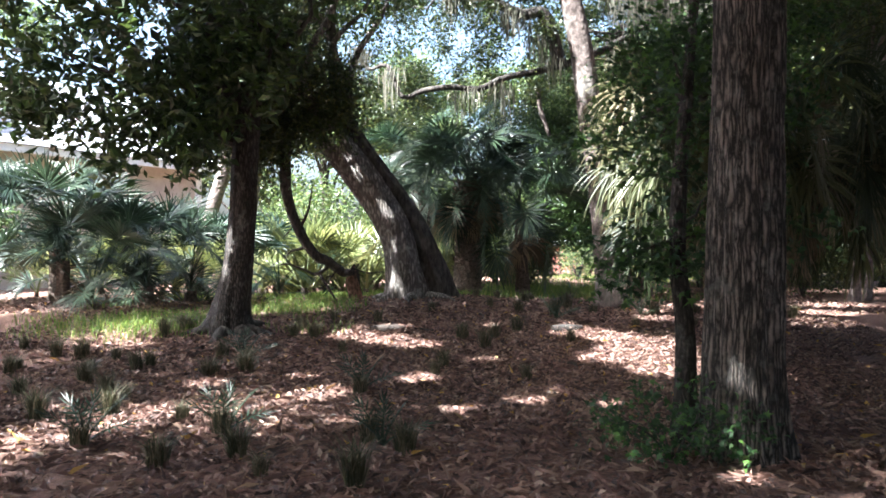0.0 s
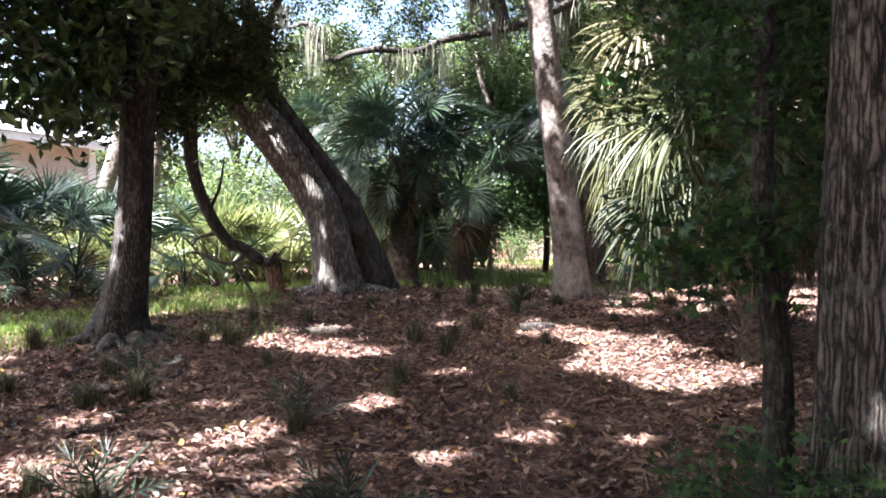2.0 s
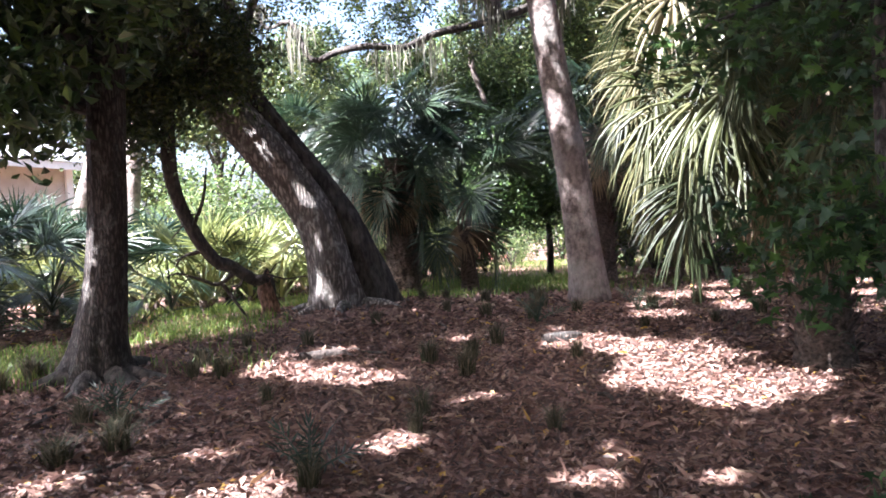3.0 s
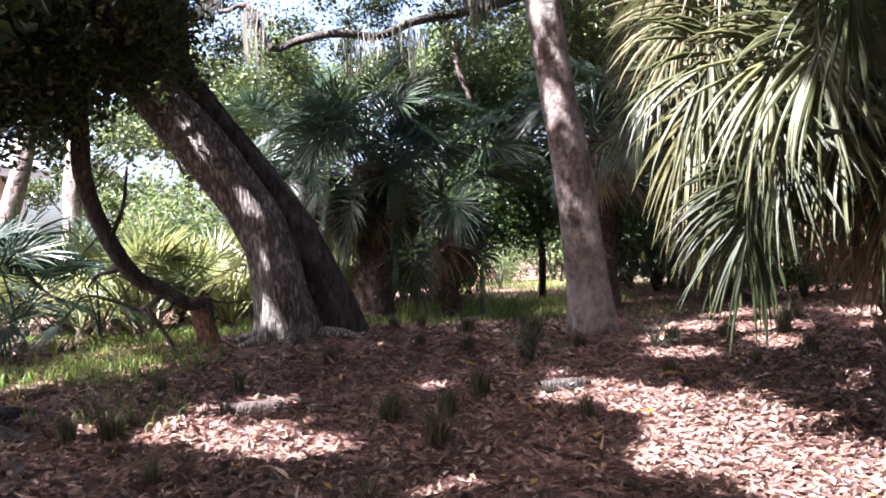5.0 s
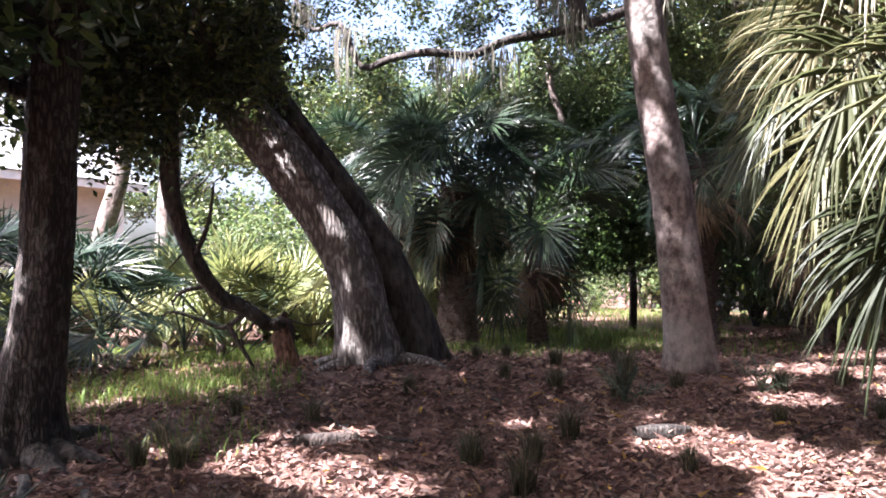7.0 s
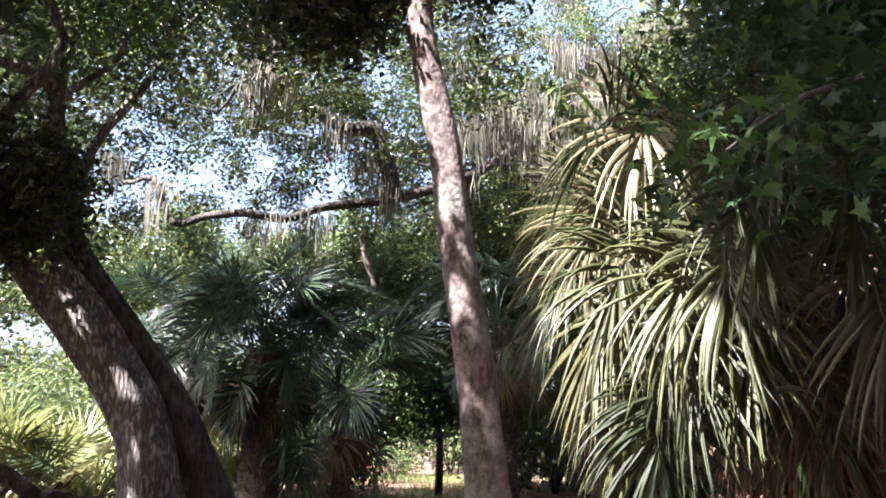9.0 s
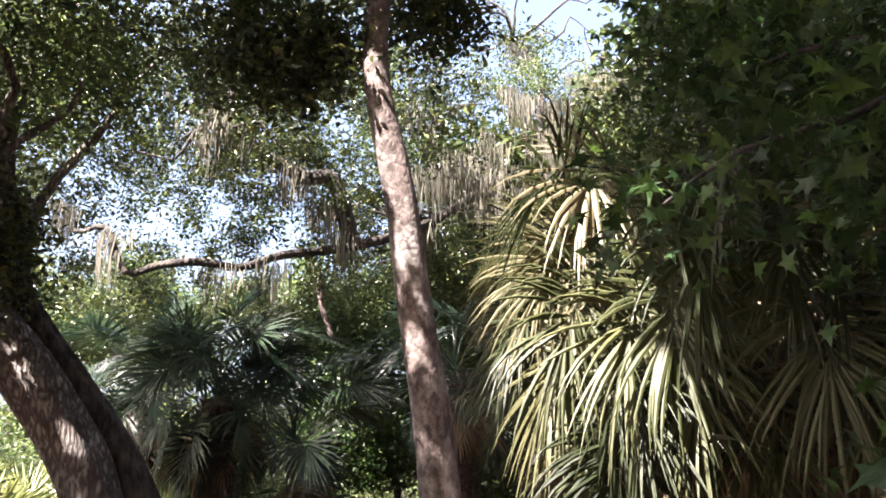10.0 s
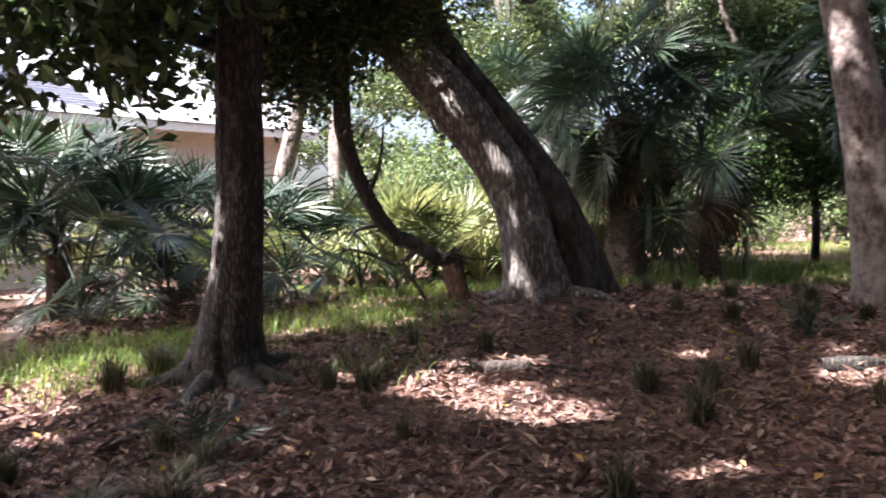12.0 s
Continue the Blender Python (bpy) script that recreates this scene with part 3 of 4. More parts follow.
def build_palms():
    r = np.random.default_rng(21)
    live = frond_set("frond", PALM_YELLOW, r, (44, 33, 26, 20, 14, 8, 2, 24, 5, -4, 17, 30, 38, 11, 0, 22), 1.62, 0.72, 1.0, 46, 5, 0.4, 0.2, (0.0, 1.3))
    dead = frond_set("dead_frond", PALM_DEAD, r, (6, -6, -18, -30, -40), 1.15, 0.6, 1.5, 34, 5, 0.45, 0.25, (0.1, 0.9))
    fan_palm(4.15, 10.9, 2.95, 0.22, live, dead, (150, 84), "cabbage palm with drooping olive-yellow fans and a dry skirt", r)
    green = frond_set("frond", PALM_DARK, r, (84, 70, 56, 40, 24, 8, -10, -26, 48, 76, 62, 32), 1.0, 0.95, 0.55, 44, 4, 0.4, 0.06)
    dry = frond_set("dead_frond", PALM_DEAD, r, (-50, -70), 0.7, 0.8, 0.9, 24)
    fan_palm(0.62, 20.5, 2.9, 0.3, green, dry, (54, 9), "dark green cabbage palm with a rough booted trunk", r, (0.05, 0))
    fan_palm(2.0, 20.0, 2.05, 0.14, green, dry, (22, 3), "smaller dark green cabbage palm beside a taller one", r, (-0.1, 0), boots=False)
    fan_palm(-0.6, 21.4, 2.9, 0.2, green, dry, (22, 4), "dark green cabbage palm behind the leaning oak", r)
    fan_palm(6.9, 20.2, 2.6, 0.24, green, dry, (24, 10), "cabbage palm with pinkish trunk and dry skirt", r)
    fan_palm(5.0, 20.4, 3.4, 0.26, green, dry, (22, 8), "tall cabbage palm behind a smooth leaning trunk", r)
    young = frond_set("frond", PALM_DARK, r, (82, 68, 54, 38, 22, 6, 74, 60, 30), 1.35, 0.85, 0.4, 34, 4, 0.25, 0.05)
    for x, y, top, n in ((-8.0, 16.9, 0.95, 26), (-6.3, 17.1, 0.4, 20), (-5.6, 17.8, 0.25, 16), (-8.9, 18.4, 1.2, 24), (-5.0, 18.8, 0.2, 15), (-10.2, 16.8, 1.2, 22), (-7.2, 19.4, 0.6, 18), (-7.0, 16.0, 0.12, 12), (-4.0, 19.6, 0.1, 13), (-9.4, 21, 0.6, 16)):
        fan_palm(x, y, top, 0.13, young, dry, (n, 2), "young dark green fan palm in a thicket", r, (0, 0), "young palms beside the grass", False)
    small = frond_set("frond", PALM_DARK, r, (80, 62, 44, 70), 0.14, 0.15, 0.25, 14, 3)
    for x, y in ((-0.9, 8.9), (-1.9, 7.0), (-2.7, 10.9), (-0.5, 6.6), (-2.9, 6.5), (3.6, 14.6), (2.0, 14.2)):
        e = thing("palm_seedling", "small green fan palm seedling among dead leaves", "palm seedling", "palm seedlings on the floor", pose(x, y, height(x, y)))
        for i in range(6):
            part("frond", small[i % 4][1], e, "", pose(0, 0, 0, 0, 0, i * 137.5))
    # low sunlit palmettos in the clearing
    saw = frond_set("frond", PALMETTO, r, (82, 66, 52, 40, 72), 0.75, 0.55, 0.3, 20, 3)
    proto = []
    for k in range(3):
        e = thing("saw_palmetto", "sunlit pale green saw palmetto in a clearing", "palmetto", "palmettos in the clearing")
        part("stem", tube("stem", [(0, 0, -0.08), (0.05, 0, 0.1), (0.06, 0, 0.2)], [0.07, 0.06, 0.04], PALM_TRUNK, 8, 0.08), e)
        for i in range(11):
            part("frond", saw[(i + k) % 5][1], e, "", pose(0.05, 0, 0.1, 0, 0, i * 137.5 + r.normal() * 14))
        proto.append(e)
    spots = []
    for x0, x1, y0, y1, n in ((-6.2, 0.2, 21.5, 28.5, 48), (-12, -6, 22, 27, 16), (-4.6, -1.8, 19.4, 21.4, 5), (9, 14, 22, 26, 6)):
        spots += list(zip(r.uniform(x0, x1, n), r.uniform(y0, y1, n)))
    for i, (x, y) in enumerate(spots):
        m = pose(x, y, height(x, y), 0, 0, r.uniform(0, 360))
        if i < 3:
            proto[i].matrix_basis = m
        else:
            ob = copy_thing(proto[i % 3], m)
            ob.scale = (1, 1, 1)
            ob.matrix_basis = m @ Matrix.Scale(r.uniform(1.0, 1.6), 4)


build_palms()


# ---- trees ----
def limb_line(a, b, r, sag=0.0, wiggle=0.25, n=4):
    a, b = Vector(a), Vector(b)
    L = (b - a).length
    out = []
    for i in range(n + 1):
        u = i / n
        p = a.lerp(b, u) + Vector((0, 0, math.sin(u * math.pi) * sag * L))
        if 0 < i < n:
            p += Vector(r.normal(size=3) * wiggle * L * 0.2)
        out.append(tuple(p))
    return out


def add_limbs(e, starts, ends, rad, mat, r, sag=0.1):
    for k, b in enumerate(ends):
        a = starts[k % len(starts)]
        pts = limb_line(a, b, r, sag)
        part("limb", tube("limb", pts, list(np.linspace(rad, rad * 0.18, len(pts))), mat, 7, 0.3, 0.1, seed=k), e)


def build_leaning_oak():
    r = np.random.default_rng(31)
    e = thing("leaning_oak", "old grey live oak leaning steeply with a split double trunk", "tree")
    main = [(-0.74, 16.5, 0.2), (-0.76, 16.45, 0.7), (-0.83, 16.4, 1.34), (-0.99, 16.4, 1.93), (-1.4, 16.4, 2.6), (-1.86, 16.35, 3.23), (-2.32, 16.3, 3.79), (-3.0, 16.0, 4.7), (-3.9, 15.6, 6.2), (-4.4, 15.3, 8.0)]
    part("trunk", tube("trunk", main, [0.42, 0.37, 0.345, 0.33, 0.32, 0.30, 0.28, 0.25, 0.2, 0.1], BARK_OAK, 48, 0.06, 0.11, 13, 0.045, 0.5, 6, 2), e)
    second = [(0.02, 16.8, 0.2), (-0.08, 16.68, 0.75), (-0.28, 16.62, 1.32), (-0.55, 16.6, 1.92), (-0.87, 16.57, 2.45), (-1.24, 16.52, 3.01), (-1.64, 16.5, 3.58), (-2.0, 16.5, 4.3), (-2.3, 16.4, 6.0), (-2.0, 16.6, 8.2)]
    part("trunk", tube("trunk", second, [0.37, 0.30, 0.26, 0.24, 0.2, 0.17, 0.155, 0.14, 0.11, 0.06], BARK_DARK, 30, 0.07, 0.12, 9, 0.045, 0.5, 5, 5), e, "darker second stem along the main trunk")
    for a in (10, 95, 170, 215, 260, 320):
        c, s = math.cos(radians(a)), math.sin(radians(a))
        x0, y0 = -0.55 + 0.35 * c, 16.55 + 0.3 * s
        x1, y1 = x0 + 0.9 * c, y0 + 0.9 * s
        part("root", tube("root", [(x0, y0, height(x0, y0) + 0.05), ((x0 + x1) / 2, (y0 + y1) / 2, height((x0 + x1) / 2, (y0 + y1) / 2) + 0.03), (x1, y1, height(x1, y1) - 0.1)], [0.12, 0.08, 0.03], BARK_OAK, 10, 0.1), e)
    ends = [(-3.4, 15.2, 4.0), (-5.4, 15.5, 4.6), (-4.6, 14.8, 5.4), (-2.9, 14.7, 5.6), (-1.4, 15.6, 6.6), (-5.6, 16.4, 6.8), (-0.6, 17.4, 8.0), (-3.6, 17.6, 7.6), (-2.6, 14.4, 7.6)]
    add_limbs(e, [main[6], main[7], second[7], second[8]], ends, 0.1, BARK_OAK, r)
    c = np.concatenate([ellipsoid((-3.1, 15.6, 4.6), (1.3, 1.1, 0.9), 60, r), ellipsoid((-4.3, 15.6, 4.3), (1.0, 1.0, 1.1), 70, r), ellipsoid((-3.6, 15.7, 3.7), (0.7, 0.6, 0.5), 24, r), ellipsoid((-3.6, 15.4, 7.2), (3.0, 2.8, 1.6), 130, r), ellipsoid((-1.2, 16.6, 8.2), (2.4, 2.4, 1.4), 70, r), ellipsoid((-2.4, 15.9, 4.2), (0.7, 0.6, 0.5), 18, r)])
    part("crown", crown_mesh("crown", clump_points(c, 150, 0.27, r), 0.105, OAK_LEAF, r), e, "small dark glossy leaves")
    # upper clumps and vines, sunlight put into their lighter leaf colour
    c = np.concatenate([ellipsoid((-1.9, 16.0, 7.0), (1.3, 1.1, 1.2), 40, r), ellipsoid((-1.0, 17.4, 7.6), (1.7, 0.9, 0.8), 34, r)])
    part("crown", crown_mesh("crown", clump_points(c, 90, 0.22, r), 0.105, BUSH_LEAF, r), e, "leaves and vines coloured lighter yellow-green as if sunlit")


def build_left_tree():
    r = np.random.default_rng(41)
    e = thing("hardwood_tree", "dark-barked tree with flared roots and low dark leaves", "tree")
    z = height(-3.4, 12.8)
    line = [(-3.42, 12.8, z - 0.1), (-3.36, 12.82, z + 0.5), (-3.24, 12.85, 1.6), (-3.14, 12.9, 3.6), (-3.1, 12.9, 6.0), (-3.2, 12.9, 9.0)]
    part("trunk", tube("trunk", line, [0.30, 0.245, 0.21, 0.20, 0.17, 0.1], BARK_BROKEN, 40, 0.06, 0.08, 12, 0.045, 0.75, 5, 1.2), e)
    for a in (-15, 60, 130, 200, 265, 318):
        c, s = math.cos(radians(a)), math.sin(radians(a))
        x0, y0 = -3.4 + 0.3 * c, 12.8 + 0.3 * s
        x1, y1 = x0 + 0.8 * c, y0 + 0.8 * s
        part("root", tube("root", [(x0, y0, height(x0, y0) + 0.05), ((x0 + x1) / 2, (y0 + y1) / 2, height(x1, y1) - 0.02), (x1, y1, height(x1, y1) - 0.1)], [0.14, 0.08, 0.03], BARK_DARK, 9, 0.1), e)
    for way in ([(-3.2, 12.45), (-2.9, 11.7), (-3.1, 10.9), (-3.6, 10.1)], [(-3.5, 12.4), (-3.5, 11.6), (-4.0, 10.8), (-4.3, 10.0)], [(-3.1, 12.5), (-2.5, 11.9), (-2.3, 11.0), (-2.6, 10.2), (-2.5, 9.5)]):
        part("root", tube("root", [(x, y, height(x, y) - 0.012) for x, y in way], list(np.linspace(0.055, 0.02, len(way))), BARK_DARK, 9, 0.12, 0.15), e, "long surface root among dead leaves")
    ends = [(-5.6, 11.8, 4.4), (-4.8, 13.6, 4.0), (-4.2, 11.4, 5.2), (-2.4, 12.0, 4.8), (-6.6, 12.6, 5.6), (-3.0, 14.4, 5.4), (-4.6, 12.4, 7.4), (-1.8, 13.0, 7.0), (-4.1, 12.4, 3.5)]
    add_limbs(e, [line[3], (-3.12, 12.9, 3.1), (-3.1, 12.9, 4.6)], ends, 0.07, BARK_DARK, r, 0.06)
    c = np.concatenate([ellipsoid((-4.9, 12.0, 4.7), (2.0, 1.2, 0.9), 80, r), ellipsoid((-3.3, 12.5, 4.5), (1.0, 1.0, 1.0), 60, r), ellipsoid((-4.0, 12.6, 7.0), (3.0, 2.6, 1.8), 150, r), ellipsoid((-3.8, 12.2, 3.3), (0.9, 0.7, 0.35), 26, r), ellipsoid((-5.3, 12.0, 3.7), (1.6, 1.0, 0.45), 34, r), ellipsoid((-4.0, 12.1, 2.8), (0.5, 0.4, 0.25), 9, r), ellipsoid((-4.9, 11.9, 3.0), (0.7, 0.5, 0.3), 11, r), ellipsoid((-6.6, 12.2, 3.6), (0.6, 0.5, 0.4), 9, r)])
    # leaf sheets above the view, added to keep sun off the floor
    high = np.concatenate([ellipsoid((-5.0, 13.5, 10.8), (5.0, 4.0, 0.9), 300, r), ellipsoid((1.0, 12.5, 11.2), (4.0, 4.0, 0.9), 160, r)])
    part("crown", crown_mesh("crown", clump_points(high, 95, 0.26, r), 0.17, BROAD_LEAF, r, True, 0.35, 0.5), e, "unseen high leaves added to shade the floor")
    part("crown", crown_mesh("crown", clump_points(c, 29, 0.18, r), 0.2, BROAD_LEAF, r, True, 0.25, 0.46), e, "broad dark green leaves")


def build_smooth_tree():
    r = np.random.default_rng(51)
    e = thing("smooth_trunk_tree", "tall pinkish-grey smooth trunk bowing as it rises", "tree")
    line = [(3.46, 16.46, 0.15), (3.42, 16.45, 0.8), (3.3, 16.4, 2.1), (3.2, 16.35, 2.9), (3.02, 16.3, 4.0), (2.78, 16.1, 5.5), (2.46, 15.95, 6.8), (2.36, 15.9, 7.6), (2.4, 15.8, 8.8), (2.5, 15.8, 11.0)]
    part("trunk", tube("trunk", line, [0.36, 0.31, 0.27, 0.255, 0.24, 0.225, 0.2, 0.19, 0.17, 0.1], BARK_SMOOTH, 32, 0.07, 0.05, 0, 0.045, 0.3, 5, 3), e)
    ends = [(0.2, 15.0, 10.2), (4.6, 15.2, 11.0), (1.0, 17.6, 10.8), (3.6, 18.2, 10.4), (1.4, 14.0, 9.8), (4.2, 13.6, 11.6)]
    add_limbs(e, [line[-2], (2.44, 15.8, 9.8)], ends, 0.085, BARK_SMOOTH, r)
    add_limbs(e, [line[7]], [(0.5, 16.2, 7.9), (1.2, 16.0, 7.3), (3.7, 16.0, 8.6)], 0.04, BARK_DARK, r)
    c = np.concatenate([ellipsoid((2.0, 15.8, 11.0), (4.0, 3.4, 1.7), 150, r), ellipsoid((0.6, 15.4, 10.4), (1.5, 1.2, 0.8), 30, r), ellipsoid((1.1, 16.1, 7.7), (1.2, 0.6, 0.6), 36, r), ellipsoid((3.4, 16.0, 8.5), (0.7, 0.5, 0.35), 12, r)])
    part("crown", crown_mesh("crown", clump_points(c, 150, 0.28, r), 0.14, OAK_LEAF, r), e, "dense dark leaves high up")


def build_near_tree():
    r = np.random.default_rng(61)
    e = thing("ridged_bark_tree", "large tree with deeply ridged grey-brown bark", "tree")
    z = height(2.36, 6.25)
    line = [(2.36, 6.3, z - 0.1), (2.35, 6.28, 0.6), (2.36, 6.25, 1.8), (2.38, 6.25, 3.6), (2.36, 6.3, 6.0), (2.3, 6.3, 9.0)]
    part("trunk", tube("trunk", line, [0.34, 0.29, 0.275, 0.26, 0.22, 0.14], BARK_PLATED, 96, 0.05, 0.03, 24, 0.05, 0.25, 6, 4), e)
    ends = [(0.4, 5.0, 7.6), (4.4, 5.6, 7.8), (1.8, 8.8, 7.4), (3.4, 3.6, 8.0), (-0.6, 7.4, 8.6), (3.6, 8.8, 4.7)]
    add_limbs(e, [line[4], (2.37, 6.3, 5.0)], ends, 0.1, BARK_PLATED, r)
    # unseen crown, stretched far past its tree to block sun and sky
    c = np.concatenate([ellipsoid((0.8, 5.6, 8.6), (4.4, 4.2, 1.6), 200, r), ellipsoid((-3.6, 6.4, 8.8), (3.0, 3.4, 1.5), 90, r), ellipsoid((5.2, 8.6, 7.6), (2.6, 2.8, 1.8), 110, r), ellipsoid((-5.5, 7.5, 11.0), (5.5, 6.0, 1.0), 330, r), ellipsoid((1.0, 7.0, 11.5), (5.5, 6.0, 1.0), 200, r), ellipsoid((-12.5, 7.5, 11.2), (3.0, 6.5, 1.0), 170, r), ellipsoid((-4.0, 0.5, 11.0), (6.5, 3.0, 1.0), 220, r), ellipsoid((3.0, -3.0, 10.5), (7.0, 4.5, 1.6), 300, r), ellipsoid((8.5, 4.0, 10.0), (4.0, 6.0, 1.8), 260, r), ellipsoid((7.0, 13.0, 12.0), (4.0, 4.5, 1.3), 200, r), ellipsoid((-7.0, -6.0, 11.0), (6.0, 4.0, 1.4), 200, r)])
    part("crown", crown_mesh("crown", clump_points(c, 130, 0.36, r), 0.24, BROAD_LEAF, r), e, "unseen dark green overhead leaves added for shade")


def build_sapling():
    r = np.random.default_rng(71)
    e = thing("sweetgum_sapling", "thin dark sapling with green star-shaped leaves", "sapling")
    z = height(2.02, 6.75)
    line = [(2.0, 6.7, z - 0.1), (2.04, 6.75, 0.7), (2.0, 6.85, 1.6), (2.15, 7.1, 2.8), (2.4, 7.6, 4.0), (2.7, 8.2, 5.0)]
    part("trunk", tube("trunk", line, [0.10, 0.075, 0.07, 0.055, 0.04, 0.02], BARK_BROKEN, 14, 0.08, 0.1, 5, 0.045, 0.3, 4, 2), e)
    decks = [((1.45, 8.0, 2.55), (0.2, 0.2, 0.12), 3), ((1.5, 6.9, 1.4), (0.42, 0.3, 0.14), 9), ((1.95, 6.9, 1.5), (0.4, 0.4, 0.2), 8), ((2.5, 7.6, 2.0), (0.6, 0.6, 0.35), 12), ((1.95, 7.2, 2.5), (0.55, 0.5, 0.4), 14),
             ((2.5, 7.8, 3.0), (0.7, 0.6, 0.4), 14), ((2.05, 7.2, 3.3), (0.5, 0.5, 0.35), 10), ((3.1, 7.4, 1.7), (0.5, 0.5, 0.3), 8), ((2.7, 9.0, 3.9), (0.6, 0.5, 0.4), 14),
             ((3.4, 8.9, 4.3), (0.7, 0.6, 0.5), 18), ((3.8, 8.6, 3.7), (0.5, 0.5, 0.4), 10), ((2.7, 8.6, 4.8), (0.8, 0.6, 0.4), 16), ((4.3, 8.8, 4.2), (0.6, 0.6, 0.6), 14), ((2.2, 8.4, 3.35), (0.45, 0.35, 0.45), 16), ((2.6, 8.6, 3.7), (0.5, 0.4, 0.4), 14), ((3.4, 8.3, 3.1), (0.5, 0.4, 0.5), 14)]
    pts = []
    for c, rad, n in decks:
        q = ellipsoid(c, rad, n, r)
        pts.append(clump_points(q, 34, 0.15, r))
        k = min(range(len(line)), key=lambda i: abs(line[i][2] - c[2] + 0.2))
        pt = limb_line(line[k], c, r, 0.04, 0.15)
        part("limb", tube("limb", pt, [0.022, 0.018, 0.014, 0.01, 0.006], BARK_DARK, 6, 0.2), e)
    part("crown", crown_mesh("crown", np.concatenate(pts), 0.115, STAR_LEAF, r, False, star=True), e, "star-shaped green leaves")
    # low shrub round the foot of the big trunk
    b = thing("low_shrub", "low dark green shrub at the foot of a trunk", "shrub", at=pose(1.75, 6.1, height(1.75, 6.1)))
    for i in range(9):
        a = i * 0.7
        part("stem", tube("stem", [(0, 0, -0.03), (0.2 * math.cos(a), 0.15 * math.sin(a), 0.2), (0.45 * math.cos(a), 0.4 * math.sin(a), 0.34)], [0.008, 0.006, 0.003], BARK_DARK, 5, 0.1), b)
    q = ellipsoid((0.0, 0, 0.28), (0.72, 0.55, 0.24), 64, r)
    part("foliage", crown_mesh("foliage", clump_points(q, 14, 0.08, r), 0.085, STAR_LEAF, r, False, star=True), b)


def crooked(l, r, bend=0.24):
    """A limb's line with a bend between each two of its points."""
    out = [l[0]]
    for a, b in zip(l, l[1:]):
        m = (Vector(a) + Vector(b)) / 2 + Vector(r.normal(size=3) * bend)
        out += [tuple(m), b]
    return out


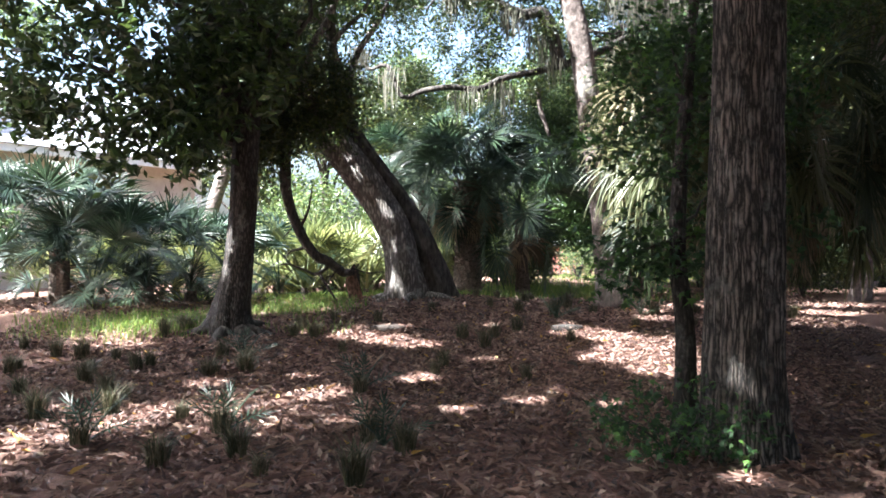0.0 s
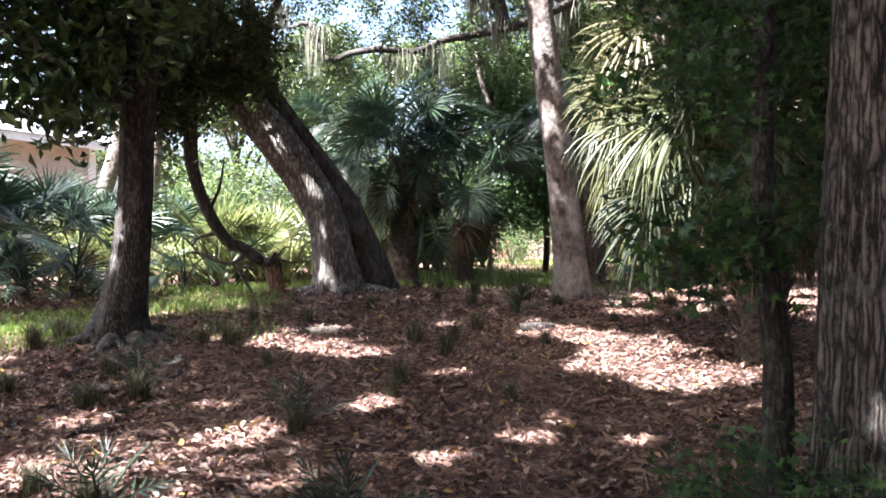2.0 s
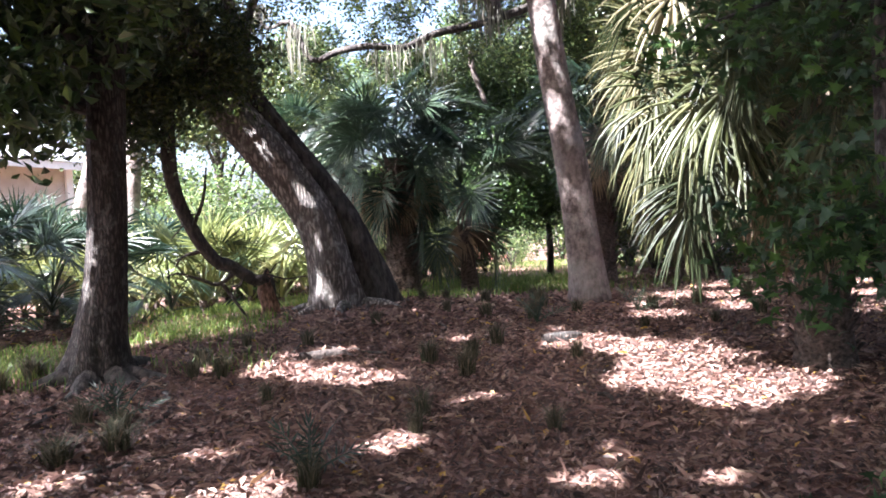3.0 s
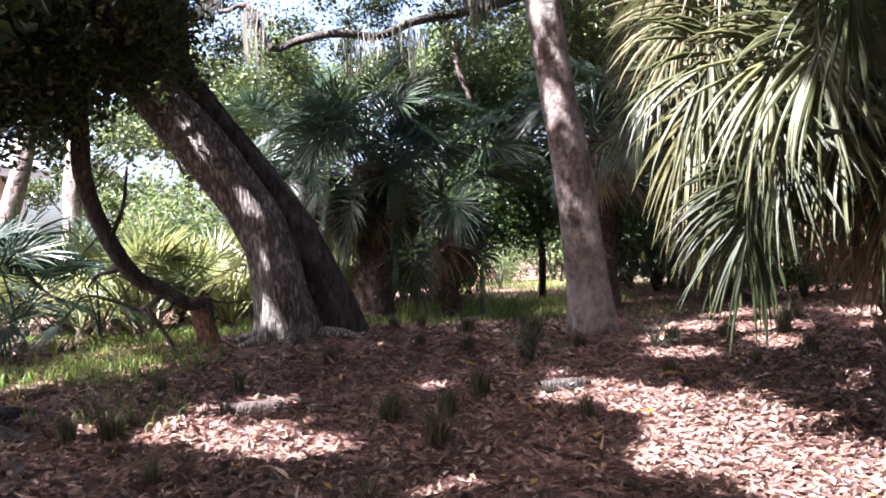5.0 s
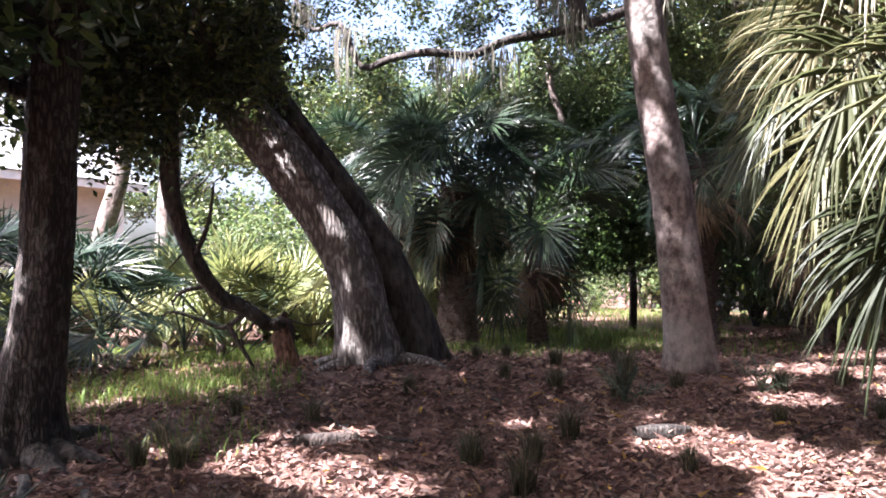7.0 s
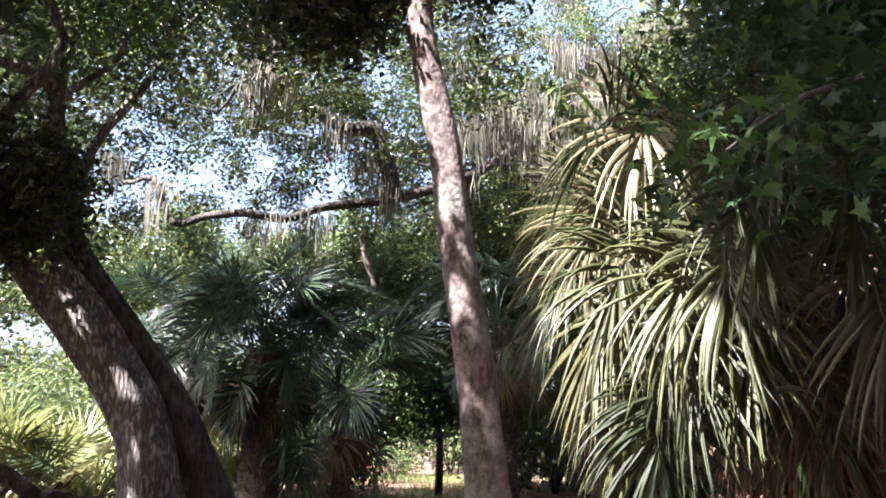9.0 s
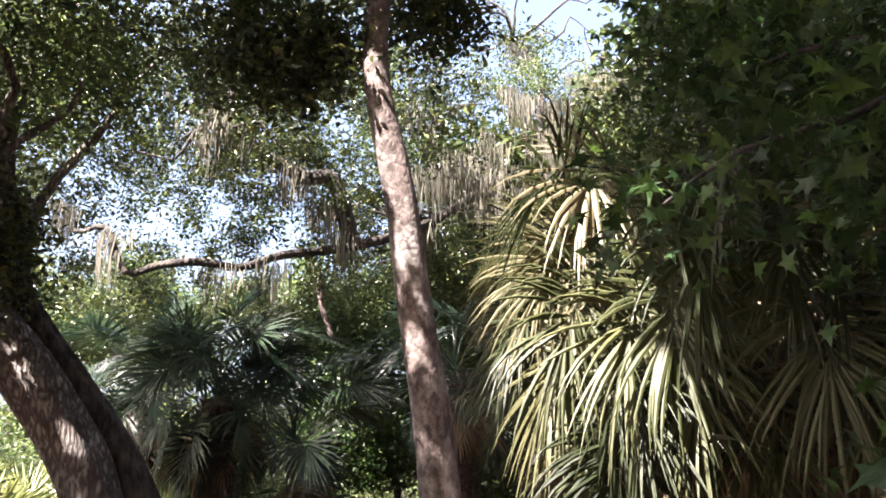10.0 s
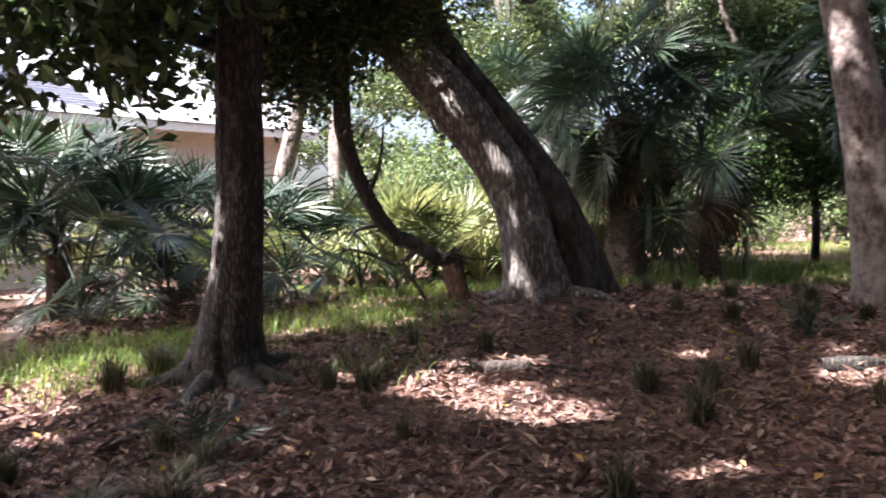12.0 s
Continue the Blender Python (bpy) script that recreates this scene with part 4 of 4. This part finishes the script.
def build_back_trees():
    """Slender sunlit trunks, and the far oak whose limbs cross the sky."""
    r = np.random.default_rng(81)
    for (x, y, x2, rad) in ((-6.95, 22.7, -6.1, 0.21), (-6.15, 25.0, -5.85, 0.24), (9.4, 18.2, 9.55, 0.09), (9.95, 18.7, 9.8, 0.075)):
        e = thing("slender_tree", "slender leaning tree with pale sunlit bark", "tree", "slender trees in the clearing")
        line = [(x - 0.1, y, height(x, y) - 0.1), (x, y, 1.0), ((x + x2) / 2, y, 2.6), (x2, y, 4.2), (x2 + 0.3, y + 0.2, 7.0), (x2 + 0.1, y, 9.5)]
        part("trunk", tube("trunk", line, [rad * 1.3, rad, rad * 0.92, rad * 0.85, rad * 0.6, 0.06], BARK_SMOOTH, 18, 0.12, 0.09, 0, 0.045, 0.4, 4, x), e)
        ends = [(x2 - 1.6, y - 0.8, 7.6), (x2 + 1.6, y - 0.6, 7.8), (x2 + 0.4, y + 1.4, 8.6), (x2 + 0.6, y - 1.4, 6.2)]
        add_limbs(e, [line[4], (x2 + 0.2, y, 5.6)], ends, 0.06, BARK_SMOOTH, r)
        c = ellipsoid((x2 + 0.2, y, 8.0), (2.6, 2.2, 1.7), 80, r)
        part("crown", crown_mesh("crown", clump_points(c, 110, 0.30, r), 0.14, OAK_LEAF, r), e)
    e = thing("live_oak", "spreading live oak with twisting limbs draped in moss", "tree")
    line = [(9.4, 25.5, 0.1), (9.2, 25.2, 2.0), (8.9, 24.8, 4.5), (8.2, 24.3, 7.4), (7.4, 24.0, 8.6)]
    part("trunk", tube("trunk", line, [0.6, 0.45, 0.4, 0.32, 0.22], BARK_OAK, 24, 0.15, 0.1, 9, 0.045, 0.5, 5, 1), e)
    limbs = [[(7.4, 24, 8.6), (5.4, 22.4, 7.6), (3.0, 20.6, 6.2), (0.9, 20, 5.5), (-0.5, 20, 5.45), (-1.4, 20.1, 6.1), (-2.2, 20.3, 6.6)],
             [(7.4, 24, 8.6), (6.7, 24, 9.0), (5.6, 23.8, 10.4), (4.6, 23.4, 11.2)],
             [(8.2, 24.3, 7.4), (8.9, 24, 9.2), (9.0, 24, 12.2), (8.2, 24, 13.6)],
             [(8.9, 24, 9.2), (9.9, 24, 10.9), (11.0, 23.6, 12.4)],
             [(3.0, 20.6, 6.2), (2.0, 20.2, 7.4), (0.6, 20.0, 8.2), (-0.6, 19.6, 8.6)],
             [(8.9, 24.8, 4.5), (10.8, 23.6, 6.4), (12.6, 22.6, 7.6)]]
    for k, l in enumerate(limbs):
        part("limb", tube("limb", crooked(l, r), list(np.linspace(0.17 if k else 0.12, 0.035, 2 * len(l) - 1)), BARK_DARK, 12, 0.15, 0.14, seed=k), e)
    for k in range(54):
        l = limbs[k % 6]
        a = l[1 + k % (len(l) - 1)]
        b = (a[0] + r.normal() * 1.5, a[1] + r.normal() * 1.0, a[2] + r.normal() * 1.0 + 0.5)
        part("branch", tube("branch", limb_line(a, b, r, 0.1, 0.4), [0.05, 0.042, 0.03, 0.02, 0.01], BARK_DARK, 6, 0.25), e)
    masses = [((7.5, 24, 11), (4.5, 3.2, 2.6), 150), ((3, 21.5, 9.0), (4.0, 2.8, 1.8), 150), ((0.5, 20.8, 7.6), (3.6, 1.8, 1.1), 80), ((0.2, 21.6, 6.3), (3.4, 1.4, 1.1), 74), ((-0.5, 25.5, 6.0), (3.6, 1.4, 1.4), 70), ((-3.0, 22.5, 7.0), (2.0, 1.2, 1.2), 50),
              ((-1.5, 22.5, 9.4), (4.0, 2.0, 1.6), 130), ((2.5, 22.5, 11.8), (4.5, 2.5, 1.8), 110), ((10.5, 23.6, 8.5), (3.0, 2.4, 1.8), 80), ((5.5, 23.2, 6.4), (2.4, 1.2, 1.1), 90), ((6.5, 24.5, 8.5), (4.0, 1.6, 2.4), 110),
              ((6.0, 25.0, 13.0), (5.5, 2.6, 2.0), 90), ((5.2, 25.2, 6.4), (3.0, 1.2, 2.0), 130), ((2.0, 24.6, 8.8), (3.6, 1.4, 1.5), 110), ((-3.2, 20.6, 9.4), (2.2, 1.5, 1.7), 90), ((2.6, 24.4, 5.6), (1.6, 0.9, 1.1), 60)]
    c = np.concatenate([ellipsoid(m, q, n, r) for m, q, n in masses])
    c = c[np.array([noise.noise(tuple(p * 0.75)) for p in c]) > -0.2]
    part("crown", crown_mesh("crown", clump_points(c, 135, 0.19, r), 0.10, OAK_LEAF, r), e, "airy small green leaves")
    # outer clumps in a paler leaf colour, standing in for sunlight on them
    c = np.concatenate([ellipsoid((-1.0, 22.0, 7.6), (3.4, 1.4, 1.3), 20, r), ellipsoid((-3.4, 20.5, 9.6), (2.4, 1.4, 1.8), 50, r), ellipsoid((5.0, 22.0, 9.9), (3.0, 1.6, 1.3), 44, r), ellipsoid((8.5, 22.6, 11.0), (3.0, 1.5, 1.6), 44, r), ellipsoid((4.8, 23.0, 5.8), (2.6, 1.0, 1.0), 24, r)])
    part("crown", crown_mesh("crown", clump_points(c, 85, 0.2, r), 0.11, BUSH_LEAF, r), e, "outer leaves coloured paler yellow-green as if sunlit")
    part("broken_limb", tube("broken_limb", [(2.6, 21.9, 5.9), (2.66, 22.0, 5.4), (2.92, 22.0, 4.6)], [0.075, 0.07, 0.055], BARK_SMOOTH, 8, 0.15, 0.1), e, "pale broken hanging limb")
    # dark evergreen beside the yard
    h = thing("evergreen_tree", "dark small-leaved evergreen with two thin trunks", "tree")
    for x, y, rad in ((4.9, 24.6, 0.08), (6.4, 24.8, 0.12)):
        part("trunk", tube("trunk", [(x, y, height(x, y) - 0.1), (x + 0.05, y, 1.5), (x - 0.1, y, 3.2), (x, y, 5.4)], [rad * 1.3, rad, rad * 0.8, rad * 0.3], BARK_DARK, 10, 0.2, 0.1), h)
    add_limbs(h, [(4.8, 24.6, 2.8), (6.3, 24.8, 3.0)], [(3.6, 24.2, 3.8), (7.6, 24.4, 4.0), (4.4, 23.8, 4.8), (5.6, 25.2, 4.6)], 0.04, BARK_DARK, r)
    c = np.concatenate([ellipsoid((5.0, 24.0, 4.3), (2.6, 1.2, 2.0), 230, r), ellipsoid((3.4, 23.6, 3.9), (1.3, 0.9, 1.7), 110, r), ellipsoid((7.8, 23.6, 3.4), (2.0, 1.0, 2.4), 160, r), ellipsoid((4.6, 23.4, 2.6), (2.0, 0.7, 0.7), 80, r), ellipsoid((3.8, 23.3, 2.7), (1.3, 0.6, 1.1), 170, r)])
    part("crown", crown_mesh("crown", clump_points(c, 85, 0.25, r), 0.11, BROAD_LEAF, r, False), h)
    # hanging moss
    moss = []
    for k in range(4):
        n = 46
        top = np.column_stack([r.normal(size=n) * 0.22, r.normal(size=n) * 0.1, r.normal(size=n) * 0.05])
        L = (r.uniform(0.25, 1.15, n) * np.exp(-(top[:, 0] / 0.4) ** 2))[:, None]
        s = np.column_stack([np.ones(n), r.normal(size=n) * 0.5, np.zeros(n)]) * 0.011
        j = r.normal(size=(n, 3)) * [0.04, 0.04, 0]
        z = np.array([0, 0, 1.0])
        v = np.stack([top - s * 0.6, top + s * 0.6, top + j - z * L * 0.5 + s, top + j - z * L * 0.5 - s, top + 1.4 * j - z * L], 1).reshape(-1, 3)
        i = np.arange(n)[:, None] * 5
        moss.append(mesh_arrays("spanish_moss", v, [i + [0, 1, 2, 3], i + [3, 2, 4]], MOSS))
    at = []
    for l in limbs:
        for k in range(len(l) - 1):
            a, b = Vector(l[k]), Vector(l[k + 1])
            for u in r.uniform(0.05, 0.95, 1 if l is limbs[0] else 3):
                p = a.lerp(b, u)
                at.append((p.x, p.y - 0.12, p.z - 0.04))
    for p in ((5.4, 8.9), (4.8, 8.4), (6.4, 9.3), (6.6, 7.9), (7.6, 9.0), (7.3, 11.0), (9.1, 11.3), (10.2, 11.6), (8.0, 10.5), (8.6, 10.0), (6.1, 8.4)):
        at += [(p[0] + r.normal() * 0.25, 21.8 + r.normal() * 0.4, p[1] + r.normal() * 0.2) for k in range(4)]
    for k, p in enumerate(at):
        ob = new("spanish_moss", moss[k % 4])
        ob.matrix_basis = pose(*p, 0, 0, r.uniform(-60, 60)) @ Matrix.Scale(r.uniform(0.7, 1.35), 4)
        tagged(ob, "grey-tan beard of Spanish moss hanging from an oak limb", "spanish moss", "moss on the oak limbs", "stuff")


def build_dead_branch():
    r = np.random.default_rng(91)
    e = thing("fallen_branch", "dark curving dead branch arching down to the ground", "branch")
    main = [(-3.15, 15.9, 4.0), (-3.12, 16.0, 2.75), (-2.97, 16.2, 2.0), (-2.6, 16.4, 1.34), (-2.2, 16.55, 1.1), (-1.93, 16.6, 1.0), (-1.83, 16.7, 0.7), (-1.79, 16.72, 0.32)]
    part("bough", tube("bough", crooked(main, r, 0.07), list(np.linspace(0.11, 0.08, 2 * len(main) - 1)), WOOD_DEAD, 14, 0.06, 0.25, 5, seed=3), e)
    part("snag", tube("snag", [(-1.8, 16.7, 0.1), (-1.83, 16.68, 0.55), (-1.9, 16.66, 0.85), (-1.86, 16.68, 1.16)], [0.17, 0.13, 0.12, 0.03], WOOD_RED, 14, 0.06, 0.3, 4, seed=8), e, "split reddish rotten snag")
    for k in range(16):
        a = main[1 + k % 5]
        b = (a[0] + r.normal() * 0.35, a[1] + r.normal() * 0.2, a[2] + r.uniform(-0.55, 0.35))
        part("twig", tube("twig", limb_line(a, b, r, 0.1, 0.5), [0.02, 0.017, 0.013, 0.01, 0.006], WOOD_DEAD, 6, 0.1), e)
    for pts in ([(-2.35, 16.5, 1.15), (-2.6, 16.45, 0.98), (-2.85, 16.4, 1.08), (-3.2, 16.35, 1.2), (-3.35, 16.3, 1.15)], [(-2.55, 16.45, 1.02), (-2.4, 16.4, 0.8), (-2.2, 16.3, 0.5), (-2.12, 16.25, 0.3)],
                [(-2.75, 16.35, 1.55), (-2.9, 16.3, 1.5), (-3.1, 16.3, 1.45), (-3.2, 16.25, 1.3)], [(-2.9, 16.2, 1.9), (-2.7, 16.1, 2.3), (-2.6, 16.0, 2.8)]):
        part("twig", tube("twig", pts, list(np.linspace(0.04, 0.012, len(pts))), WOOD_DEAD, 8, 0.08, 0.14), e)


def build_sticks():
    """Fallen sticks on the leaves."""
    r = np.random.default_rng(131)
    for x, y, n in ((-0.8, 13.3, 1.1), (-0.5, 13.1, 0.7), (-1.2, 13.5, 0.6), (1.6, 10.4, 0.5), (-2.2, 9.6, 0.8), (3.4, 13.0, 0.9), (0.7, 14.2, 0.6), (-3.3, 11.3, 0.7), (4.6, 14.0, 0.5)):
        a = float(r.uniform(0, 3.14))
        line = []
        for i in range(4):
            px, py = x + n * (i / 3 - 0.5) * math.cos(a) + float(r.normal()) * 0.04, y + n * (i / 3 - 0.5) * math.sin(a) + float(r.normal()) * 0.04
            line.append((px, py, height(px, py) + 0.025))
        ob = new("fallen_stick", tube("fallen_stick", line, [0.022, 0.02, 0.016, 0.008], WOOD_DEAD, 7, 0.08, 0.12))
        tagged(ob, "weathered brown fallen stick lying on dead leaves", "stick", "sticks on the forest floor")


def build_logs():
    """Two short rotten logs on the leaves."""
    for x, y, a, n, rad, label in ((-0.9, 12.95, 10, 0.55, 0.06, "short rotten brown log with broken ends"), (2.0, 12.95, 6, 0.5, 0.07, "short grey weathered log lying on dead leaves")):
        c, w = math.cos(radians(a)), math.sin(radians(a))
        line = [(x + n * (u - 0.5) * c, y + n * (u - 0.5) * w, height(x, y) + rad * 0.7) for u in (0, 0.35, 0.7, 1)]
        ob = new("rotten_log", tube("rotten_log", line, [rad * 0.8, rad, rad * 0.95, rad * 0.6], WOOD_DEAD if x < 0 else BARK_BROKEN, 14, 0.05, 0.2, 4, 0.06, seed=x))
        tagged(ob, label, "log", "logs on the forest floor")


build_sticks()
build_logs()
build_leaning_oak()
build_left_tree()
build_smooth_tree()
build_near_tree()
build_sapling()
build_back_trees()
build_dead_branch()


# ---- far woods ----
def build_woods():
    r = np.random.default_rng(101)
    protos = []
    for k in range(3):
        e = thing("woodland_tree", "woodland tree with an uneven leafy crown", "tree", "trees of the surrounding woods")
        H = 9 + 1.5 * k
        line = [(0, 0, -0.2), (0.15, 0.1, H * 0.3), (-0.1, 0.2, H * 0.6), (0.1, 0, H)]
        part("trunk", tube("trunk", line, [0.3, 0.22, 0.16, 0.05], BARK_DARK, 12, 0.3, 0.1, 0, 0.045, 0.4, 4, k), e)
        ends = [(r.normal() * 2, r.normal() * 2, H * r.uniform(0.5, 0.95)) for i in range(7)]
        add_limbs(e, [line[1], line[2], (0, 0.15, H * 0.45)], ends, 0.09, BARK_DARK, r)
        c = np.concatenate([ellipsoid((b[0], b[1], b[2]), (1.5, 1.5, 0.9), 18, r) for b in ends] + [ellipsoid((0, 0, H * 0.8), (2.4, 2.4, H * 0.25), 40, r)])
        part("crown", crown_mesh("crown", clump_points(c, 75, 0.34, r), 0.24, BUSH_LEAF if k == 2 else OAK_LEAF, r, False), e)
        protos.append(e)
    # trees behind the start of the walk are unseen, added to block sky light
    spots = [(11, 29), (10.5, 32), (-2.0, 41), (14, 25), (16, 30), (9, 36), (-6, 42), (19, 22), (13, 17.5), (15, 12), (11, 8), (12, 3), (-11, 0), (-5, -6), (2, -7),
             (8, -4), (-18, -4), (22, 38), (15, 44), (-1, 48), (8, 50), (26, 30), (-12, 47), (20, 8), (10, 28), (13, 21), (-26, 40), (-20, 44), (-24, -2), (-20, -12), (-10, -13), (0, -14), (8, -12), (16, -5), (17, 2), (22, 14), (24, 22), (-28, 6), (12, -10), (-5, -16), (-15, -9), (17, 16)]
    for i, (x, y) in enumerate(spots):
        m = pose(x, y, height(x, y), 0, 0, r.uniform(0, 360))
        ob = protos[i] if i < 3 else copy_thing(protos[i % 3], m)
        ob.matrix_basis = m @ Matrix.Scale(r.uniform(0.85, 1.3), 4)
    bushes = []
    for k in range(2):
        b = thing("understory_shrub", "dense leafy understory shrub", "shrub", "shrubs of the understory")
        for i in range(8):
            a = i * 0.79
            part("stem", tube("stem", [(0, 0, -0.05), (0.25 * math.cos(a), 0.25 * math.sin(a), 0.7), (0.7 * math.cos(a), 0.7 * math.sin(a), 1.6)], [0.035, 0.025, 0.01], BARK_DARK, 6, 0.25), b)
        c = ellipsoid((0, 0, 1.2), (1.3, 1.2, 1.2), 110, r)
        c = c[c[:, 2] > 0.1]
        part("foliage", crown_mesh("foliage", clump_points(c, 24, 0.2, r), 0.13, BUSH_LEAF if k else OAK_LEAF, r, False), b)
        bushes.append(b)
    # (x, y, scale, kind): kind 0 dark, 1 light green
    # the last eight are unseen, added to block low sky light
    spots = [(2.6, 24.4, 0.8, 0), (9.2, 20.5, 0.75, 0), (10.6, 20.8, 0.75, 0), (12.4, 20, 0.85, 0), (7.9, 21.0, 0.6, 0), (8, 25, 1.7, 0), (2.0, 26.6, 1.2, 0), (12, 27, 1.9, 1), (8.2, 27.5, 1.6, 0), (-2.5, 27.5, 1.1, 1), (0.2, 26, 1.2, 1), (-4.5, 29, 1.2, 1),
             (1.8, 28, 1.5, 1), (-8.5, 27, 1.0, 1), (10.2, 33, 1.8, 1), (10, 37, 2.2, 1), (3.2, 36, 1.8, 1), (13, 36, 2.2, 1), (0, 38, 2.2, 1), (-5, 36, 2.0, 1), (-11.5, 18, 1.2, 1), (-13, 21, 1.4, 1), (16, 18, 1.6, 0), (18, 34, 2.4, 1),
             (-15, 15, 1.4, 1), (11.5, 14, 1.4, 0), (12.5, 10, 1.5, 0), (3.2, 46, 2.6, 1), (12, 46, 2.8, 1), (-9, 46, 2.4, 1), (22, 28, 2.4, 1), (6.4, 35, 1.0, 1), (8.4, 36, 1.2, 1), (5.2, 31, 0.6, 1), (-2.9, 24.8, 0.8, 1), (2.4, 24.2, 0.8, 0), (-9, -7, 2.2, 0), (-3, -9, 2.2, 0), (4, -10, 2.4, 0), (10, -5, 2.2, 0), (13, 0, 2.2, 0), (-15, -5, 2.2, 0), (-19, 2, 2.0, 0), (14, 6, 2.0, 0)]
    used = [False, False]
    for x, y, s, k in spots:
        m = pose(x, y, height(x, y), 0, 0, r.uniform(0, 360))
        ob = copy_thing(bushes[k], m) if used[k] else bushes[k]
        used[k] = True
        ob.matrix_basis = m @ Matrix.Scale(s, 4)


build_woods()


# ---- house beyond the clearing ----
def build_house():
    a, b = Vector((-20.0, 18.8, 0)), Vector((-10.6, 35.0, 0))
    u = (b - a).normalized()
    yaw = math.degrees(math.atan2(u.y, u.x))
    L, D, H = (b - a).length, 9.0, 4.9
    e = thing("house", "beige stucco house with a grey shingle roof", "house", at=pose(a.x, a.y, 0, 0, 0, yaw))
    # local x along the front, local y away from the path, z up
    wins = [(3.0, 1.4), (7.5, 1.8), (12.0, 1.4), (15.6, 1.4)]
    x0 = 0.0
    for wx, ww in wins + [(L, 0.0)]:
        x1 = wx - ww / 2 if ww else L
        part("wall", box_mesh("wall", x1 - x0, 0.25, H + 0.3, STUCCO, 0), e, "", pose((x0 + x1) / 2, 0.125, H / 2 - 0.15))
        if ww:
            part("wall", box_mesh("wall", ww, 0.25, 1.2, STUCCO, 0), e, "", pose(wx, 0.125, 0.3))
            part("wall", box_mesh("wall", ww, 0.25, H - 2.6, STUCCO, 0), e, "", pose(wx, 0.125, 2.6 + (H - 2.6) / 2))
            w = part("window", box_mesh("window", ww, 0.02, 1.7, GLASS, 0), e, "", pose(wx, 0.16, 1.75))
            for dx in (-ww / 2 + 0.04, 0, ww / 2 - 0.04):
                part("frame", box_mesh("frame", 0.07, 0.08, 1.7, TRIM, 0.005), w, "", pose(dx, -0.05, 0))
            for dz in (-0.81, 0, 0.81):
                part("frame", box_mesh("frame", ww - 0.1, 0.06, 0.06, TRIM, 0.005), w, "", pose(0, -0.05, dz))
            part("sill", box_mesh("sill", ww + 0.2, 0.14, 0.06, TRIM, 0.008), w, "", pose(0, -0.2, -0.88))
        x0 = wx + ww / 2
    part("wall", box_mesh("wall", 0.25, D - 0.25, H + 0.3, STUCCO, 0), e, "", pose(L - 0.125, 0.25 + (D - 0.25) / 2, H / 2 - 0.15))
    part("wall", box_mesh("wall", 0.25, D - 0.25, H + 0.3, STUCCO, 0), e, "", pose(0.125, 0.25 + (D - 0.25) / 2, H / 2 - 0.15))
    part("wall", box_mesh("wall", L - 0.5, 0.25, H + 0.3, STUCCO, 0), e, "", pose(L / 2, D - 0.125, H / 2 - 0.15))
    part("corner_post", box_mesh("corner_post", 0.3, 0.12, H, TRIM, 0.01), e, "white corner trim", pose(L - 0.16, -0.065, H / 2))
    part("fascia", box_mesh("fascia", L + 1.2, 0.05, 0.28, TRIM, 0.006), e, "white fascia board", pose(L / 2, -0.62, H + 0.02))
    part("soffit", box_mesh("soffit", L + 1.1, 0.6, 0.03, TRIM, 0.0), e, "white soffit", pose(L / 2, -0.3, H - 0.02))
    # roof: overlapping shingle courses up to the ridge, both slopes
    pitch, run = radians(34), D / 2 + 0.7
    for sgn in (1, -1):
        n = 34
        for i in range(n):
            y0, y1 = -0.7 + run * i / n, -0.7 + run * (i + 1) / n + 0.05
            z0, z1 = H + 0.16 + (y0 + 0.7) * math.tan(pitch), H + 0.16 + (y1 + 0.7) * math.tan(pitch)
            if sgn < 0:
                y0, y1 = D - y0, D - y1
            V = [(-0.6, y0, z0 + 0.03), (L + 0.6, y0, z0 + 0.03), (L + 0.6, y1, z1), (-0.6, y1, z1), (-0.6, y0, z0), (L + 0.6, y0, z0)]
            part("shingle_course", mesh_arrays("shingle_course", V, np.array([(0, 1, 2, 3), (4, 5, 1, 0)]), SHINGLE), e)
    top = H + 0.16 + run * math.tan(pitch)
    for gx in (0.06, L - 0.06):
        part("gable", mesh_arrays("gable", [(gx, 0, H), (gx, D, H), (gx, D / 2, top - 0.2)], np.array([(0, 1, 2)]), STUCCO), e)
    part("chimney", box_mesh("chimney", 1.4, 1.0, 5.0, TRIM, 0.02), e, "white chimney", pose(6.5, 2.2, 8.6))


def build_far_yard():
    """Low rail fence and a faded red shed in the light beyond the trees."""
    f = thing("fence", "low weathered wooden rail fence in a sunny yard", "fence")
    for i in range(13):
        x = 4.6 + i * 0.6
        y = 39.5 + 0.06 * i
        part("post", box_mesh("post", 0.09, 0.09, 1.25, FENCE_WOOD, 0.008), f, "", pose(x, y, height(x, y) + 0.55))
    for h in (0.45, 0.95):
        part("rail", box_mesh("rail", 7.4, 0.05, 0.12, FENCE_WOOD, 0.008), f, "", pose(8.2, 39.78, height(8, 40) + h, 0, 0, 5.7))
    s = thing("garden_shed", "low faded red wooden shed beyond the fence", "shed", at=pose(6.2, 43, height(6.2, 43)))
    for i in range(6):
        part("board", box_mesh("board", 2.6, 0.06, 0.24, RED_PAINT, 0.012), s, "", pose(0, 0, 0.1 + i * 0.25))
    part("back_wall", box_mesh("back_wall", 2.6, 1.4, 1.5, RED_PAINT, 0.01), s, "", pose(0, 0.75, 0.7))
    part("roof", box_mesh("roof", 3.0, 1.9, 0.08, SHINGLE, 0.01), s, "", pose(0, 0.65, 1.56, 6))


build_house()
build_far_yard()
